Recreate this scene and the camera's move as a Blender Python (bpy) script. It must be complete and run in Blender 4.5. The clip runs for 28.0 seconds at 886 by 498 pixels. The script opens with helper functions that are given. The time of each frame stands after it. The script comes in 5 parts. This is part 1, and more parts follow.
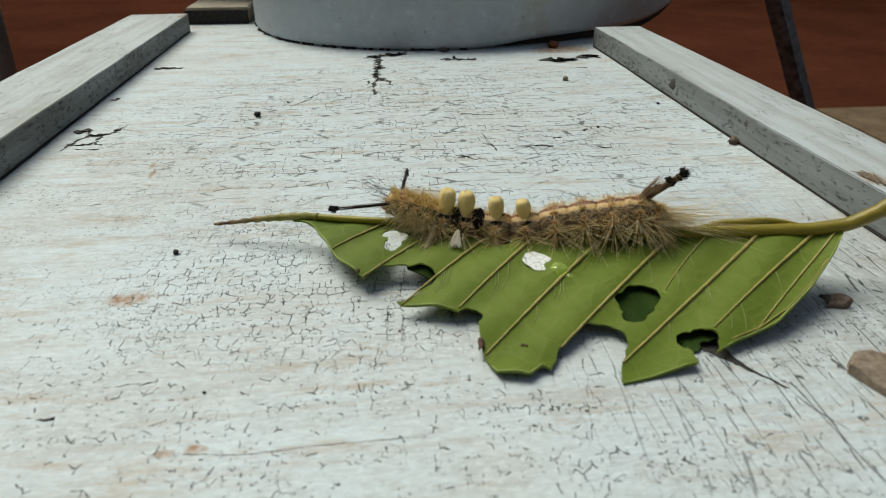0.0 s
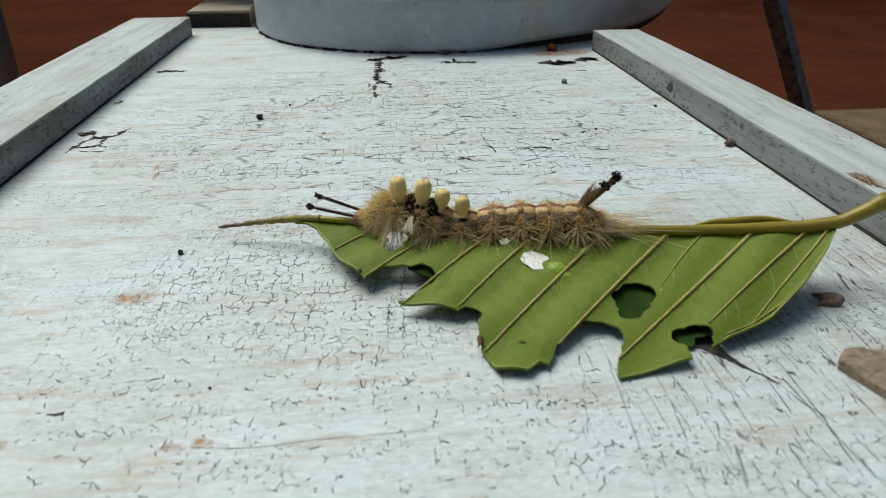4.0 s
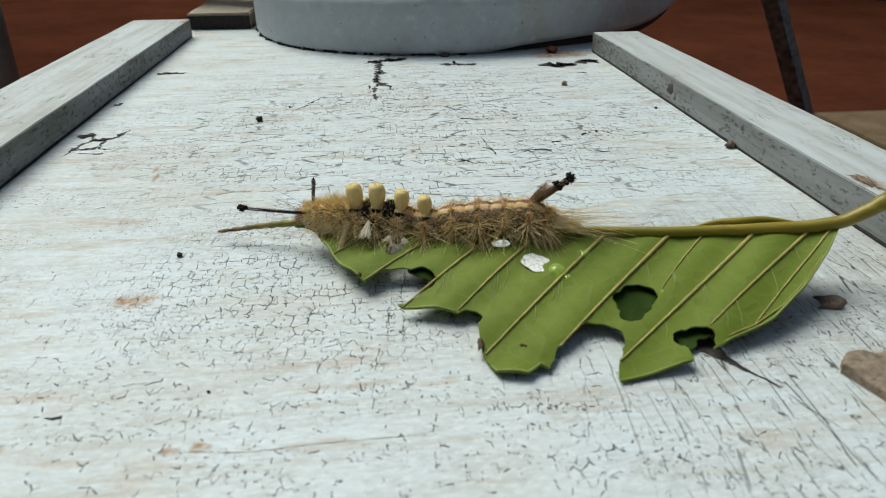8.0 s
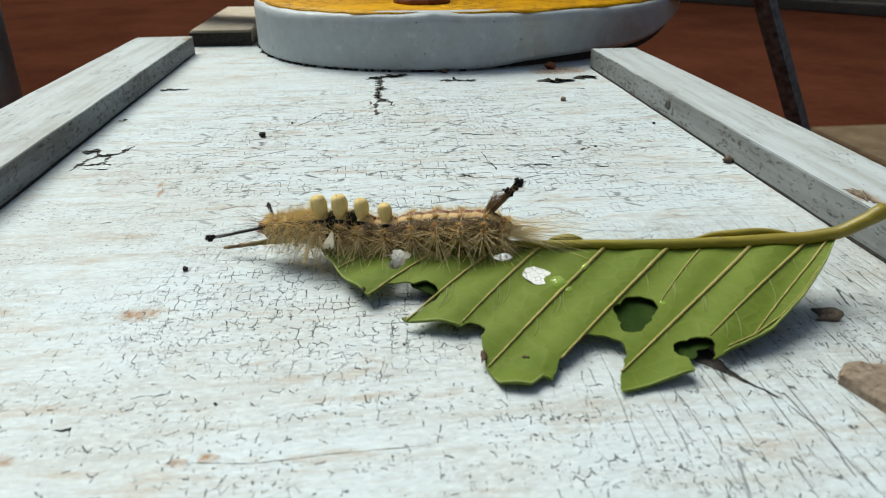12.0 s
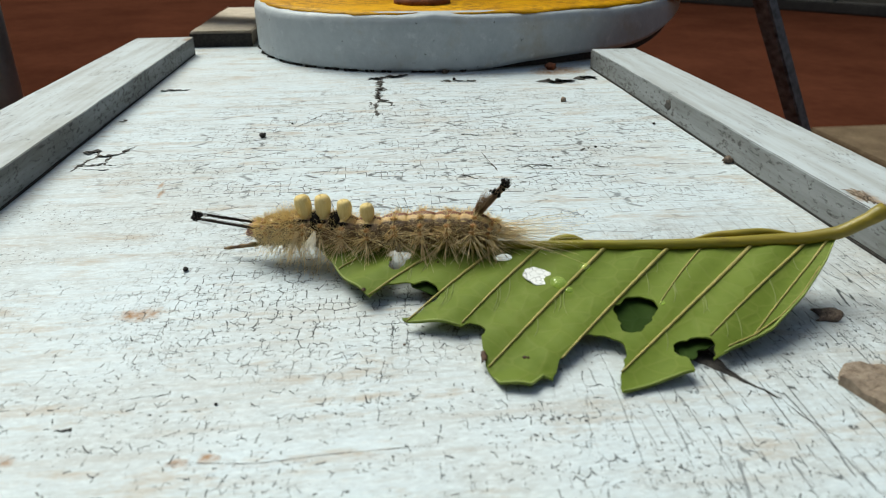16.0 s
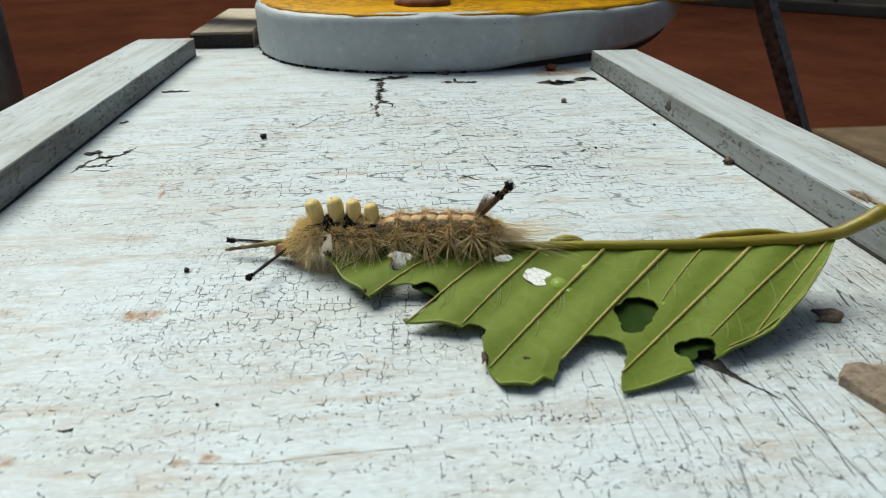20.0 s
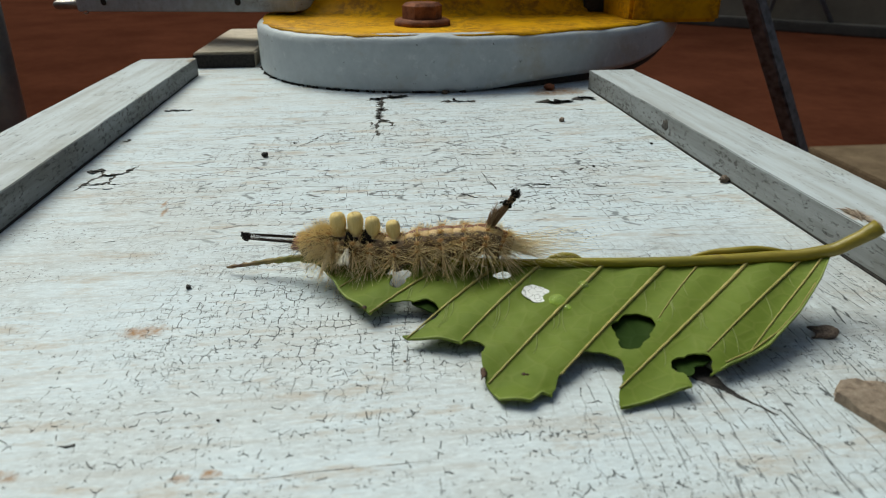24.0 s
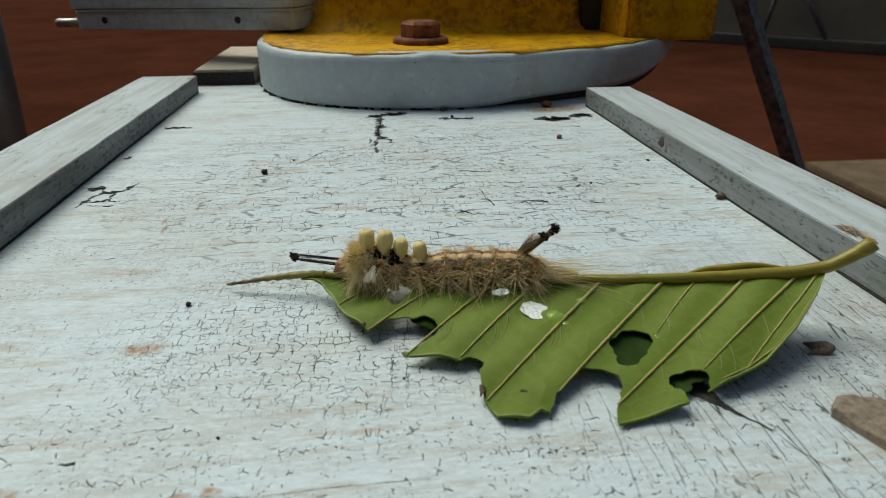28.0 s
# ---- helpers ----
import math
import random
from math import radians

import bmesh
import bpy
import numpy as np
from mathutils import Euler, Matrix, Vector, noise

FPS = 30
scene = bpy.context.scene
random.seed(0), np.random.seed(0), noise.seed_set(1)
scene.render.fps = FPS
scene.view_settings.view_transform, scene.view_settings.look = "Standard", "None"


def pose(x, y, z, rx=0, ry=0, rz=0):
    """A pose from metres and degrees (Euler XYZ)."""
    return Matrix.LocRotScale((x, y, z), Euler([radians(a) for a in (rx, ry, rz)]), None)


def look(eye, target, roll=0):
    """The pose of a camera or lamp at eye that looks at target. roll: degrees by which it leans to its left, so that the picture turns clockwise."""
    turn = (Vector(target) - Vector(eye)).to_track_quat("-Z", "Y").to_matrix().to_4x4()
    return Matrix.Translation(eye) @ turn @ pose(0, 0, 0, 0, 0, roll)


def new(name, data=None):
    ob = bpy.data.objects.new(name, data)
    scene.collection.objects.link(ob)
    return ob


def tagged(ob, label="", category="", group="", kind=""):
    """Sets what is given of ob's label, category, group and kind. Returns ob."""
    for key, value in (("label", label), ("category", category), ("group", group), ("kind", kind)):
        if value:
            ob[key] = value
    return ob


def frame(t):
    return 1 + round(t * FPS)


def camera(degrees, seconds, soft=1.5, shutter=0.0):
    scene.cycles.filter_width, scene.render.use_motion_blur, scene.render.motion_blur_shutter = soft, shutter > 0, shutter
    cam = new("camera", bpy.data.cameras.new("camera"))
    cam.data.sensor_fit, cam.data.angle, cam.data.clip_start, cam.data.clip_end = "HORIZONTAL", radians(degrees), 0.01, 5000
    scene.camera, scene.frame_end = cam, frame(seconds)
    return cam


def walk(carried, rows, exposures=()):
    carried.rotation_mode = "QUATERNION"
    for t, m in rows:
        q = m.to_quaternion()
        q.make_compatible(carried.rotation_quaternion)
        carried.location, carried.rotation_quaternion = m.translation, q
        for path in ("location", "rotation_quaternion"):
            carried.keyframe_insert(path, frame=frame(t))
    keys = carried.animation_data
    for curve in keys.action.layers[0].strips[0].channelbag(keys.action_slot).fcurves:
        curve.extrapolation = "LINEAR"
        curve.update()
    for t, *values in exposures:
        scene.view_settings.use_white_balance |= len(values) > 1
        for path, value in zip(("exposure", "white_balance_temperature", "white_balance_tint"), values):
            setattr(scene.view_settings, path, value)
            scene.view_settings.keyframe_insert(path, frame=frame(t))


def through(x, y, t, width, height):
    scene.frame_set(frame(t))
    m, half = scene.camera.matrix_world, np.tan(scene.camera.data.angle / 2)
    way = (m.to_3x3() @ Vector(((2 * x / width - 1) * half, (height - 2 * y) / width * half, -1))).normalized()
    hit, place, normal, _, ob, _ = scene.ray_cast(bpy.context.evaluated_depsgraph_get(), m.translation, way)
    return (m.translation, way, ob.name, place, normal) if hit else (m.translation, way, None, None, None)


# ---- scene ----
# ---- camera ----
MM = 0.001
cam = camera(68.17, 28.0, soft=0.9)
cam.data.dof.use_dof = True
cam.data.dof.focus_distance = 0.105
cam.data.dof.aperture_fstop = 62.0
CAMERA_ROWS = [
    (0, -2.78, -73.09, 36.93, 61.597, -6.013, 0.059),
    (0.5, -2.74, -72.92, 36.95, 61.980, -6.048, 0.047),
    (1, -2.97, -74.73, 37.46, 62.432, -6.015, 0.080),
    (1.5, -2.98, -74.61, 37.48, 62.003, -6.028, 0.064),
    (2, -2.91, -74.43, 37.34, 61.734, -5.998, 0.058),
    (2.5, -2.91, -74.45, 37.35, 61.756, -5.990, 0.055),
    (3, -2.91, -74.45, 37.35, 61.779, -5.999, 0.067),
    (3.5, -2.90, -74.51, 37.38, 61.816, -5.996, 0.036),
    (5.5, -2.89, -74.01, 37.23, 61.650, -6.029, 0.058),
    (6, -2.85, -74.19, 37.30, 61.956, -5.988, 0.008),
    (6.5, -2.88, -74.16, 37.34, 61.957, -6.014, 0.031),
    (7, -2.88, -74.20, 37.35, 62.015, -6.005, 0.018),
    (7.5, -2.83, -74.13, 37.28, 61.894, -5.979, -0.003),
    (8, -2.86, -74.14, 37.27, 61.965, -5.991, 0.011),
    (8.5, -2.90, -74.24, 37.32, 62.067, -6.018, 0.035),
    (9, -2.87, -74.26, 37.28, 62.103, -5.996, 0.022),
    (9.5, -2.86, -74.25, 37.36, 62.151, -6.002, -0.023),
    (10, -2.91, -74.51, 37.48, 62.550, -6.018, -0.006),
    (10.5, -2.92, -74.63, 37.53, 62.828, -5.995, 0.003),
    (11, -2.90, -74.26, 37.27, 62.049, -5.957, -0.023),
    (11.5, -2.97, -74.76, 37.62, 62.959, -5.919, -0.005),
    (12, -3.38, -75.06, 37.71, 63.208, -6.105, -0.036),
    (12.5, -3.34, -75.02, 37.66, 63.108, -6.079, -0.049),
    (14.5, -3.37, -75.13, 37.72, 63.258, -6.063, -0.065),
    (15, -3.37, -75.10, 37.71, 63.211, -6.065, -0.057),
    (15.5, -3.36, -75.06, 37.67, 63.136, -6.077, -0.055),
    (16, -3.39, -75.12, 37.73, 63.254, -6.086, -0.058),
    (16.5, -3.41, -75.18, 37.76, 63.414, -6.114, -0.042),
    (17, -3.38, -75.19, 37.75, 63.400, -6.096, -0.054),
    (17.5, -3.38, -75.08, 37.64, 63.094, -6.031, -0.074),
    (18, -3.38, -75.04, 37.66, 63.011, -6.014, -0.080),
    (18.5, -3.37, -75.07, 37.64, 63.069, -6.015, -0.067),
    (19, -3.40, -75.11, 37.65, 63.089, -6.021, -0.082),
    (19.5, -3.41, -75.17, 37.71, 63.227, -6.031, -0.093),
    (20, -3.42, -75.23, 37.75, 63.347, -6.041, -0.069),
    (20.5, -3.37, -75.25, 37.76, 63.437, -6.017, -0.103),
    (21, -3.41, -75.34, 37.83, 63.565, -6.053, -0.086),
    (21.5, -3.48, -75.46, 37.87, 63.794, -6.087, -0.053),
    (23.5, -3.53, -75.88, 38.12, 64.590, -6.103, -0.038),
    (24, -3.49, -76.01, 38.09, 64.891, -6.092, -0.033),
    (24.5, -3.49, -75.84, 38.17, 64.860, -6.099, -0.069),
    (25, -3.52, -75.93, 38.21, 65.006, -6.127, -0.031),
    (25.5, -3.50, -75.99, 38.21, 65.143, -6.127, -0.062),
    (26, -3.48, -76.13, 38.30, 65.372, -6.108, -0.073),
    (26.5, -3.51, -76.19, 38.32, 65.555, -6.130, -0.066),
    (27, -3.57, -76.34, 38.44, 65.883, -6.189, -0.058),
    (27.5, -3.53, -76.50, 38.51, 66.253, -6.217, -0.088),
    (28, -3.59, -76.45, 38.56, 66.201, -6.258, -0.048),
]
walk(cam, [(t, pose(x * MM, y * MM, z * MM, rx, 0, rz) @ pose(0, 0, 0, 0, 0, roll))
           for t, x, y, z, rx, rz, roll in CAMERA_ROWS],
     exposures=[(0, -0.3, 6740, 0), (1, -0.31, 6490, 0), (3, -0.27, 6510, 0), (8, -0.17, 6520, 0), (9, -0.19, 6520, 0), (10, -0.19, 6520, 0), (11, -0.04, 6520, 0), (12, 0.02, 6520, 0), (15, 0.01, 6520, 0), (16, 0.01, 6520, 0), (17, -0.05, 6520, 0), (18, 0.01, 6520, 0), (19, 0.01, 6520, 0), (20, -0.04, 6520, 0), (21, -0.14, 6520, 0), (23.5, -0.22, 6520, 0), (25, -0.34, 6450, -3), (28, -0.43, 6450, -3)])

# ---- world and sun: a bright overcast sky ----
world = bpy.data.worlds.new("world")
scene.world = world
world.use_nodes = True
wn, wl = world.node_tree.nodes, world.node_tree.links
sky = wn.new("ShaderNodeTexSky")
sky.sky_type = "NISHITA"
sky.sun_disc = False
sky.sun_elevation, sky.sun_rotation = radians(55), radians(-38)
sky.air_density, sky.dust_density, sky.ozone_density = 1.0, 4.0, 1.0
wl.new(sky.outputs[0], wn["Background"].inputs[0])
wn["Background"].inputs[1].default_value = 0.09
sun = new("sun", bpy.data.lights.new("sun", "SUN"))
sun.data.energy, sun.data.angle, sun.data.color = 3.3, radians(42), (1.0, 0.97, 0.92)
sun.matrix_world = look((-0.43, 0.55, 1.0), (0, 0, 0))

# ---- small helpers ----
rng = random.Random(7)


class Geo:
    """Gathers vertices (millimetres) and faces of one mesh."""

    def __init__(self):
        self.v, self.f, self.smooth = [], [], True

    def add(self, verts, faces):
        n = len(self.v)
        self.v.extend(tuple(p) for p in verts)
        self.f.extend(tuple(i + n for i in face) for face in faces)
        return self

    def mesh(self, name, mat):
        me = bpy.data.meshes.new(name)
        me.from_pydata([(x * MM, y * MM, z * MM) for x, y, z in self.v], [], self.f)
        if self.smooth:
            me.polygons.foreach_set("use_smooth", [True] * len(me.polygons))
        me.materials.append(mat)
        me.update()
        return me


def part(name, geo, mat, parent=None, label="", m=None):
    ob = new(name, geo if isinstance(geo, bpy.types.Mesh) else geo.mesh(name, mat))
    if parent is not None:
        ob.parent = parent
    if m is not None:
        ob.matrix_basis = m
    return tagged(ob, label)


def thing(name, label, category, m=None, group="", kind=""):
    ob = new(name)
    ob.empty_display_size = 0.002
    if m is not None:
        ob.matrix_basis = m
    return tagged(ob, label, category, group, kind)


def mpose(x, y, z, rx=0, ry=0, rz=0):
    return pose(x * MM, y * MM, z * MM, rx, ry, rz)


def tube(geo, pts, radii, sides=8, caps=True, flat=1.0):
    """A round bar along points; radii one for each point."""
    pts = [Vector(p) for p in pts]
    rings, up = [], Vector((0.13, 0.31, 0.94))
    for i, p in enumerate(pts):
        d = (pts[min(i + 1, len(pts) - 1)] - pts[max(i - 1, 0)]).normalized()
        a = d.cross(up)
        a = a.normalized() if a.length > 1e-4 else Vector((1, 0, 0))
        b = a.cross(d)
        rings.append([p + (a * math.cos(q) + b * math.sin(q) * flat) * radii[i] for q in (2 * math.pi * k / sides for k in range(sides))])
    verts = [v for r in rings for v in r]
    faces = [(i * sides + k, i * sides + (k + 1) % sides, (i + 1) * sides + (k + 1) % sides, (i + 1) * sides + k)
             for i in range(len(pts) - 1) for k in range(sides)]
    if caps:
        faces += [tuple(reversed(range(sides))), tuple(range((len(pts) - 1) * sides, len(pts) * sides))]
    return geo.add(verts, faces)


def hair(geo, p, d, length, r, bend=(0, 0, 0), steps=3):
    """One bristle: a three-sided tapered bar that leaves along d and bends."""
    p, d, bend = Vector(p), Vector(d).normalized(), Vector(bend)
    pts = [p + d * (length * k / steps) + bend * (length * (k / steps) ** 2) for k in range(steps + 1)]
    tube(geo, pts, [r * (1 - 0.72 * k / steps) for k in range(steps + 1)], 3, False)


def blob(geo, c, size, seg=14, rings=9, rough=0.0, seed=0.0, power=1.0):
    """An ovoid with an uneven skin."""
    verts, faces = [], []
    for i in range(rings + 1):
        th = math.pi * i / rings
        for k in range(seg):
            ph = 2 * math.pi * k / seg
            n = Vector((math.sin(th) * math.cos(ph), math.sin(th) * math.sin(ph), math.cos(th)))
            q = 1 + rough * noise.noise(n * 2.3 + Vector((seed, seed * 1.7, -seed)))
            verts.append((c[0] + n.x * size[0] * q, c[1] + n.y * size[1] * q, c[2] + n.z * size[2] * q))
    for i in range(rings):
        for k in range(seg):
            a, b = i * seg + k, i * seg + (k + 1) % seg
            faces.append((a, a + seg, b + seg, b))
    return geo.add(verts, faces)


def bar(geo, lo, hi, bevel=0.3, wob=0.0, cuts=1, seed=0.0):
    """A box with bevelled edges; its long edges waver by wob along x or y."""
    bm = bmesh.new()
    bmesh.ops.create_cube(bm, size=1)
    size = [hi[k] - lo[k] for k in range(3)]
    for v in bm.verts:
        v.co = Vector([lo[k] + (v.co[k] + 0.5) * size[k] for k in range(3)])
    long_axis = max(range(3), key=lambda k: size[k])
    if cuts > 1:
        edges = [e for e in bm.edges if abs((e.verts[0].co - e.verts[1].co)[long_axis]) > 0.5 * size[long_axis]]
        bmesh.ops.subdivide_edges(bm, edges=edges, cuts=cuts, use_grid_fill=True)
    bmesh.ops.bevel(bm, geom=[e for e in bm.edges if e.calc_face_angle(0) > 0.6], offset=bevel, segments=2, affect="EDGES")
    for v in bm.verts:
        if wob:
            n = noise.noise_vector(v.co * 0.11 + Vector((seed, 0, seed)))
            v.co += Vector((n.x, n.y, n.z * 0.6)) * wob
    bm.verts.index_update()
    geo.smooth = False
    geo.add([v.co.copy() for v in bm.verts], [[v.index for v in f.verts] for f in bm.faces])
    bm.free()
    return geo


def sheet(geo, outline, z0, z1, rough=0.0, seed=0.0):
    """A flat piece of that outline between two heights, with an uneven top."""
    n = len(outline)
    cx, cy = sum(p[0] for p in outline) / n, sum(p[1] for p in outline) / n
    verts = [(x, y, z0) for x, y in outline]
    mids = []
    for ring, q in ((0, 1.0), (1, 0.93), (2, 0.5)):
        for x, y in outline:
            px, py = cx + (x - cx) * q, cy + (y - cy) * q
            h = z1 + rough * noise.noise(Vector((px * 0.7 + seed, py * 0.7, seed)))
            mids.append((px, py, h - (0.12 * (z1 - z0) if ring == 0 else 0)))
    verts += mids + [(cx, cy, z1)]
    faces = [tuple(reversed(range(n)))]
    for r in range(3):
        faces += [(r * n + k, r * n + (k + 1) % n, (r + 1) * n + (k + 1) % n, (r + 1) * n + k) for k in range(n)]
    faces += [(3 * n + k, 3 * n + (k + 1) % n, 4 * n) for k in range(n)]
    return geo.add(verts, faces)


# ---- materials ----
class Mat:
    """A node material with a few short words for common nodes."""

    def __init__(self, name, rough=0.6, metal=0.0, spec=0.5):
        self.m = bpy.data.materials.new(name)
        self.m.use_nodes = True
        self.n, self.l = self.m.node_tree.nodes, self.m.node_tree.links
        self.b = self.n["Principled BSDF"]
        self.b.inputs["Roughness"].default_value = rough
        self.b.inputs["Metallic"].default_value = metal
        self.b.inputs["Specular IOR Level"].default_value = spec
        self.co = self.n.new("ShaderNodeTexCoord").outputs["Object"]

    def space(self, scale, turn=0.0):
        mp = self.n.new("ShaderNodeMapping")
        mp.inputs["Scale"].default_value = scale
        mp.inputs["Rotation"].default_value = (0, 0, turn)
        self.l.new(self.co, mp.inputs[0])
        return mp.outputs[0]

    def noise(self, scale, detail=4.0, rough=0.6, at=None, lift=0.0):
        t = self.n.new("ShaderNodeTexNoise")
        t.inputs["Scale"].default_value, t.inputs["Detail"].default_value = scale, detail
        t.inputs["Roughness"].default_value, t.inputs["Distortion"].default_value = rough, lift
        self.l.new(at if at is not None else self.co, t.inputs["Vector"])
        return t.outputs["Fac"]

    def warp(self, at, scale, amount):
        """Bend a space by noise."""
        t = self.n.new("ShaderNodeTexNoise")
        t.inputs["Scale"].default_value, t.inputs["Detail"].default_value = scale, 3.0
        self.l.new(at, t.inputs["Vector"])
        off, mul, add = (self.n.new("ShaderNodeVectorMath") for _ in range(3))
        off.operation, mul.operation, add.operation = "SUBTRACT", "SCALE", "ADD"
        off.inputs[1].default_value = (0.5, 0.5, 0.5)
        mul.inputs["Scale"].default_value = amount
        self.l.new(t.outputs["Color"], off.inputs[0])
        self.l.new(off.outputs[0], mul.inputs[0])
        self.l.new(at, add.inputs[0])
        self.l.new(mul.outputs[0], add.inputs[1])
        return add.outputs[0]

    def cells(self, scale, at=None, feature="DISTANCE_TO_EDGE", loose=1.0, dims="3D"):
        t = self.n.new("ShaderNodeTexVoronoi")
        t.feature = feature
        t.voronoi_dimensions = dims
        t.inputs["Scale"].default_value = scale
        t.inputs["Randomness"].default_value = loose
        self.l.new(at if at is not None else self.co, t.inputs["Vector"])
        return t.outputs["Distance"]

    def ramp(self, fac, stops):
        r = self.n.new("ShaderNodeValToRGB")
        e = r.color_ramp.elements
        while len(e) < len(stops):
            e.new(0.5)
        for k, (p, c) in enumerate(stops):
            e[k].position = p
            e[k].color = (c, c, c, 1) if isinstance(c, (int, float)) else (*c, 1)
        self.l.new(fac, r.inputs[0])
        return r.outputs[0]

    def maths(self, op, a, b):
        t = self.n.new("ShaderNodeMath")
        t.operation = op
        for k, v in enumerate((a, b)):
            if isinstance(v, (int, float)):
                t.inputs[k].default_value = v
            else:
                self.l.new(v, t.inputs[k])
        return t.outputs[0]

    def mix(self, fac, a, b):
        t = self.n.new("ShaderNodeMix")
        t.data_type = "RGBA"
        for k, v in ((0, fac), (6, a), (7, b)):
            if isinstance(v, (int, float)):
                t.inputs[k].default_value = v
            elif isinstance(v, tuple):
                t.inputs[k].default_value = (*v, 1)
            else:
                self.l.new(v, t.inputs[k])
        return t.outputs[2]

    def xyz(self):
        s = self.n.new("ShaderNodeSeparateXYZ")
        self.l.new(self.co, s.inputs[0])
        return s.outputs

    def island(self):
        return self.n.new("ShaderNodeNewGeometry").outputs["Random Per Island"]

    def each(self):
        return self.n.new("ShaderNodeObjectInfo").outputs["Random"]

    def colour(self, c):
        if isinstance(c, tuple):
            self.b.inputs["Base Color"].default_value = (*c, 1)
        else:
            self.l.new(c, self.b.inputs["Base Color"])
        return self

    def gloss(self, r):
        self.l.new(r, self.b.inputs["Roughness"])
        return self

    def bump(self, h, strength=0.4, dist=0.0002):
        t = self.n.new("ShaderNodeBump")
        t.inputs["Strength"].default_value, t.inputs["Distance"].default_value = strength, dist
        self.l.new(h, t.inputs["Height"])
        self.l.new(t.outputs[0], self.b.inputs["Normal"])
        return self

    def glow_through(self, c, amount):
        """Light that passes through a thin thing."""
        t = self.n.new("ShaderNodeBsdfTranslucent")
        if isinstance(c, tuple):
            t.inputs[0].default_value = (*c, 1)
        else:
            self.l.new(c, t.inputs[0])
        s = self.n.new("ShaderNodeMixShader")
        s.inputs[0].default_value = amount
        out = self.n["Material Output"]
        self.l.new(self.b.outputs[0], s.inputs[1])
        self.l.new(t.outputs[0], s.inputs[2])
        self.l.new(s.outputs[0], out.inputs[0])
        return self


def simple(name, a, b, scale, rough=0.6, metal=0.0, bump=0.3, dist=0.0002, spec=0.5):
    """Two tones mixed by noise at two scales, with fine relief."""
    m = Mat(name, rough, metal, spec)
    big, fine = m.noise(scale, 3), m.noise(scale * 9, 4)
    f = m.maths("ADD", m.maths("MULTIPLY", big, 0.65), m.maths("MULTIPLY", fine, 0.35))
    m.colour(m.ramp(f, [(0.36, a), (0.64, b)])).bump(fine, bump, dist)
    return m


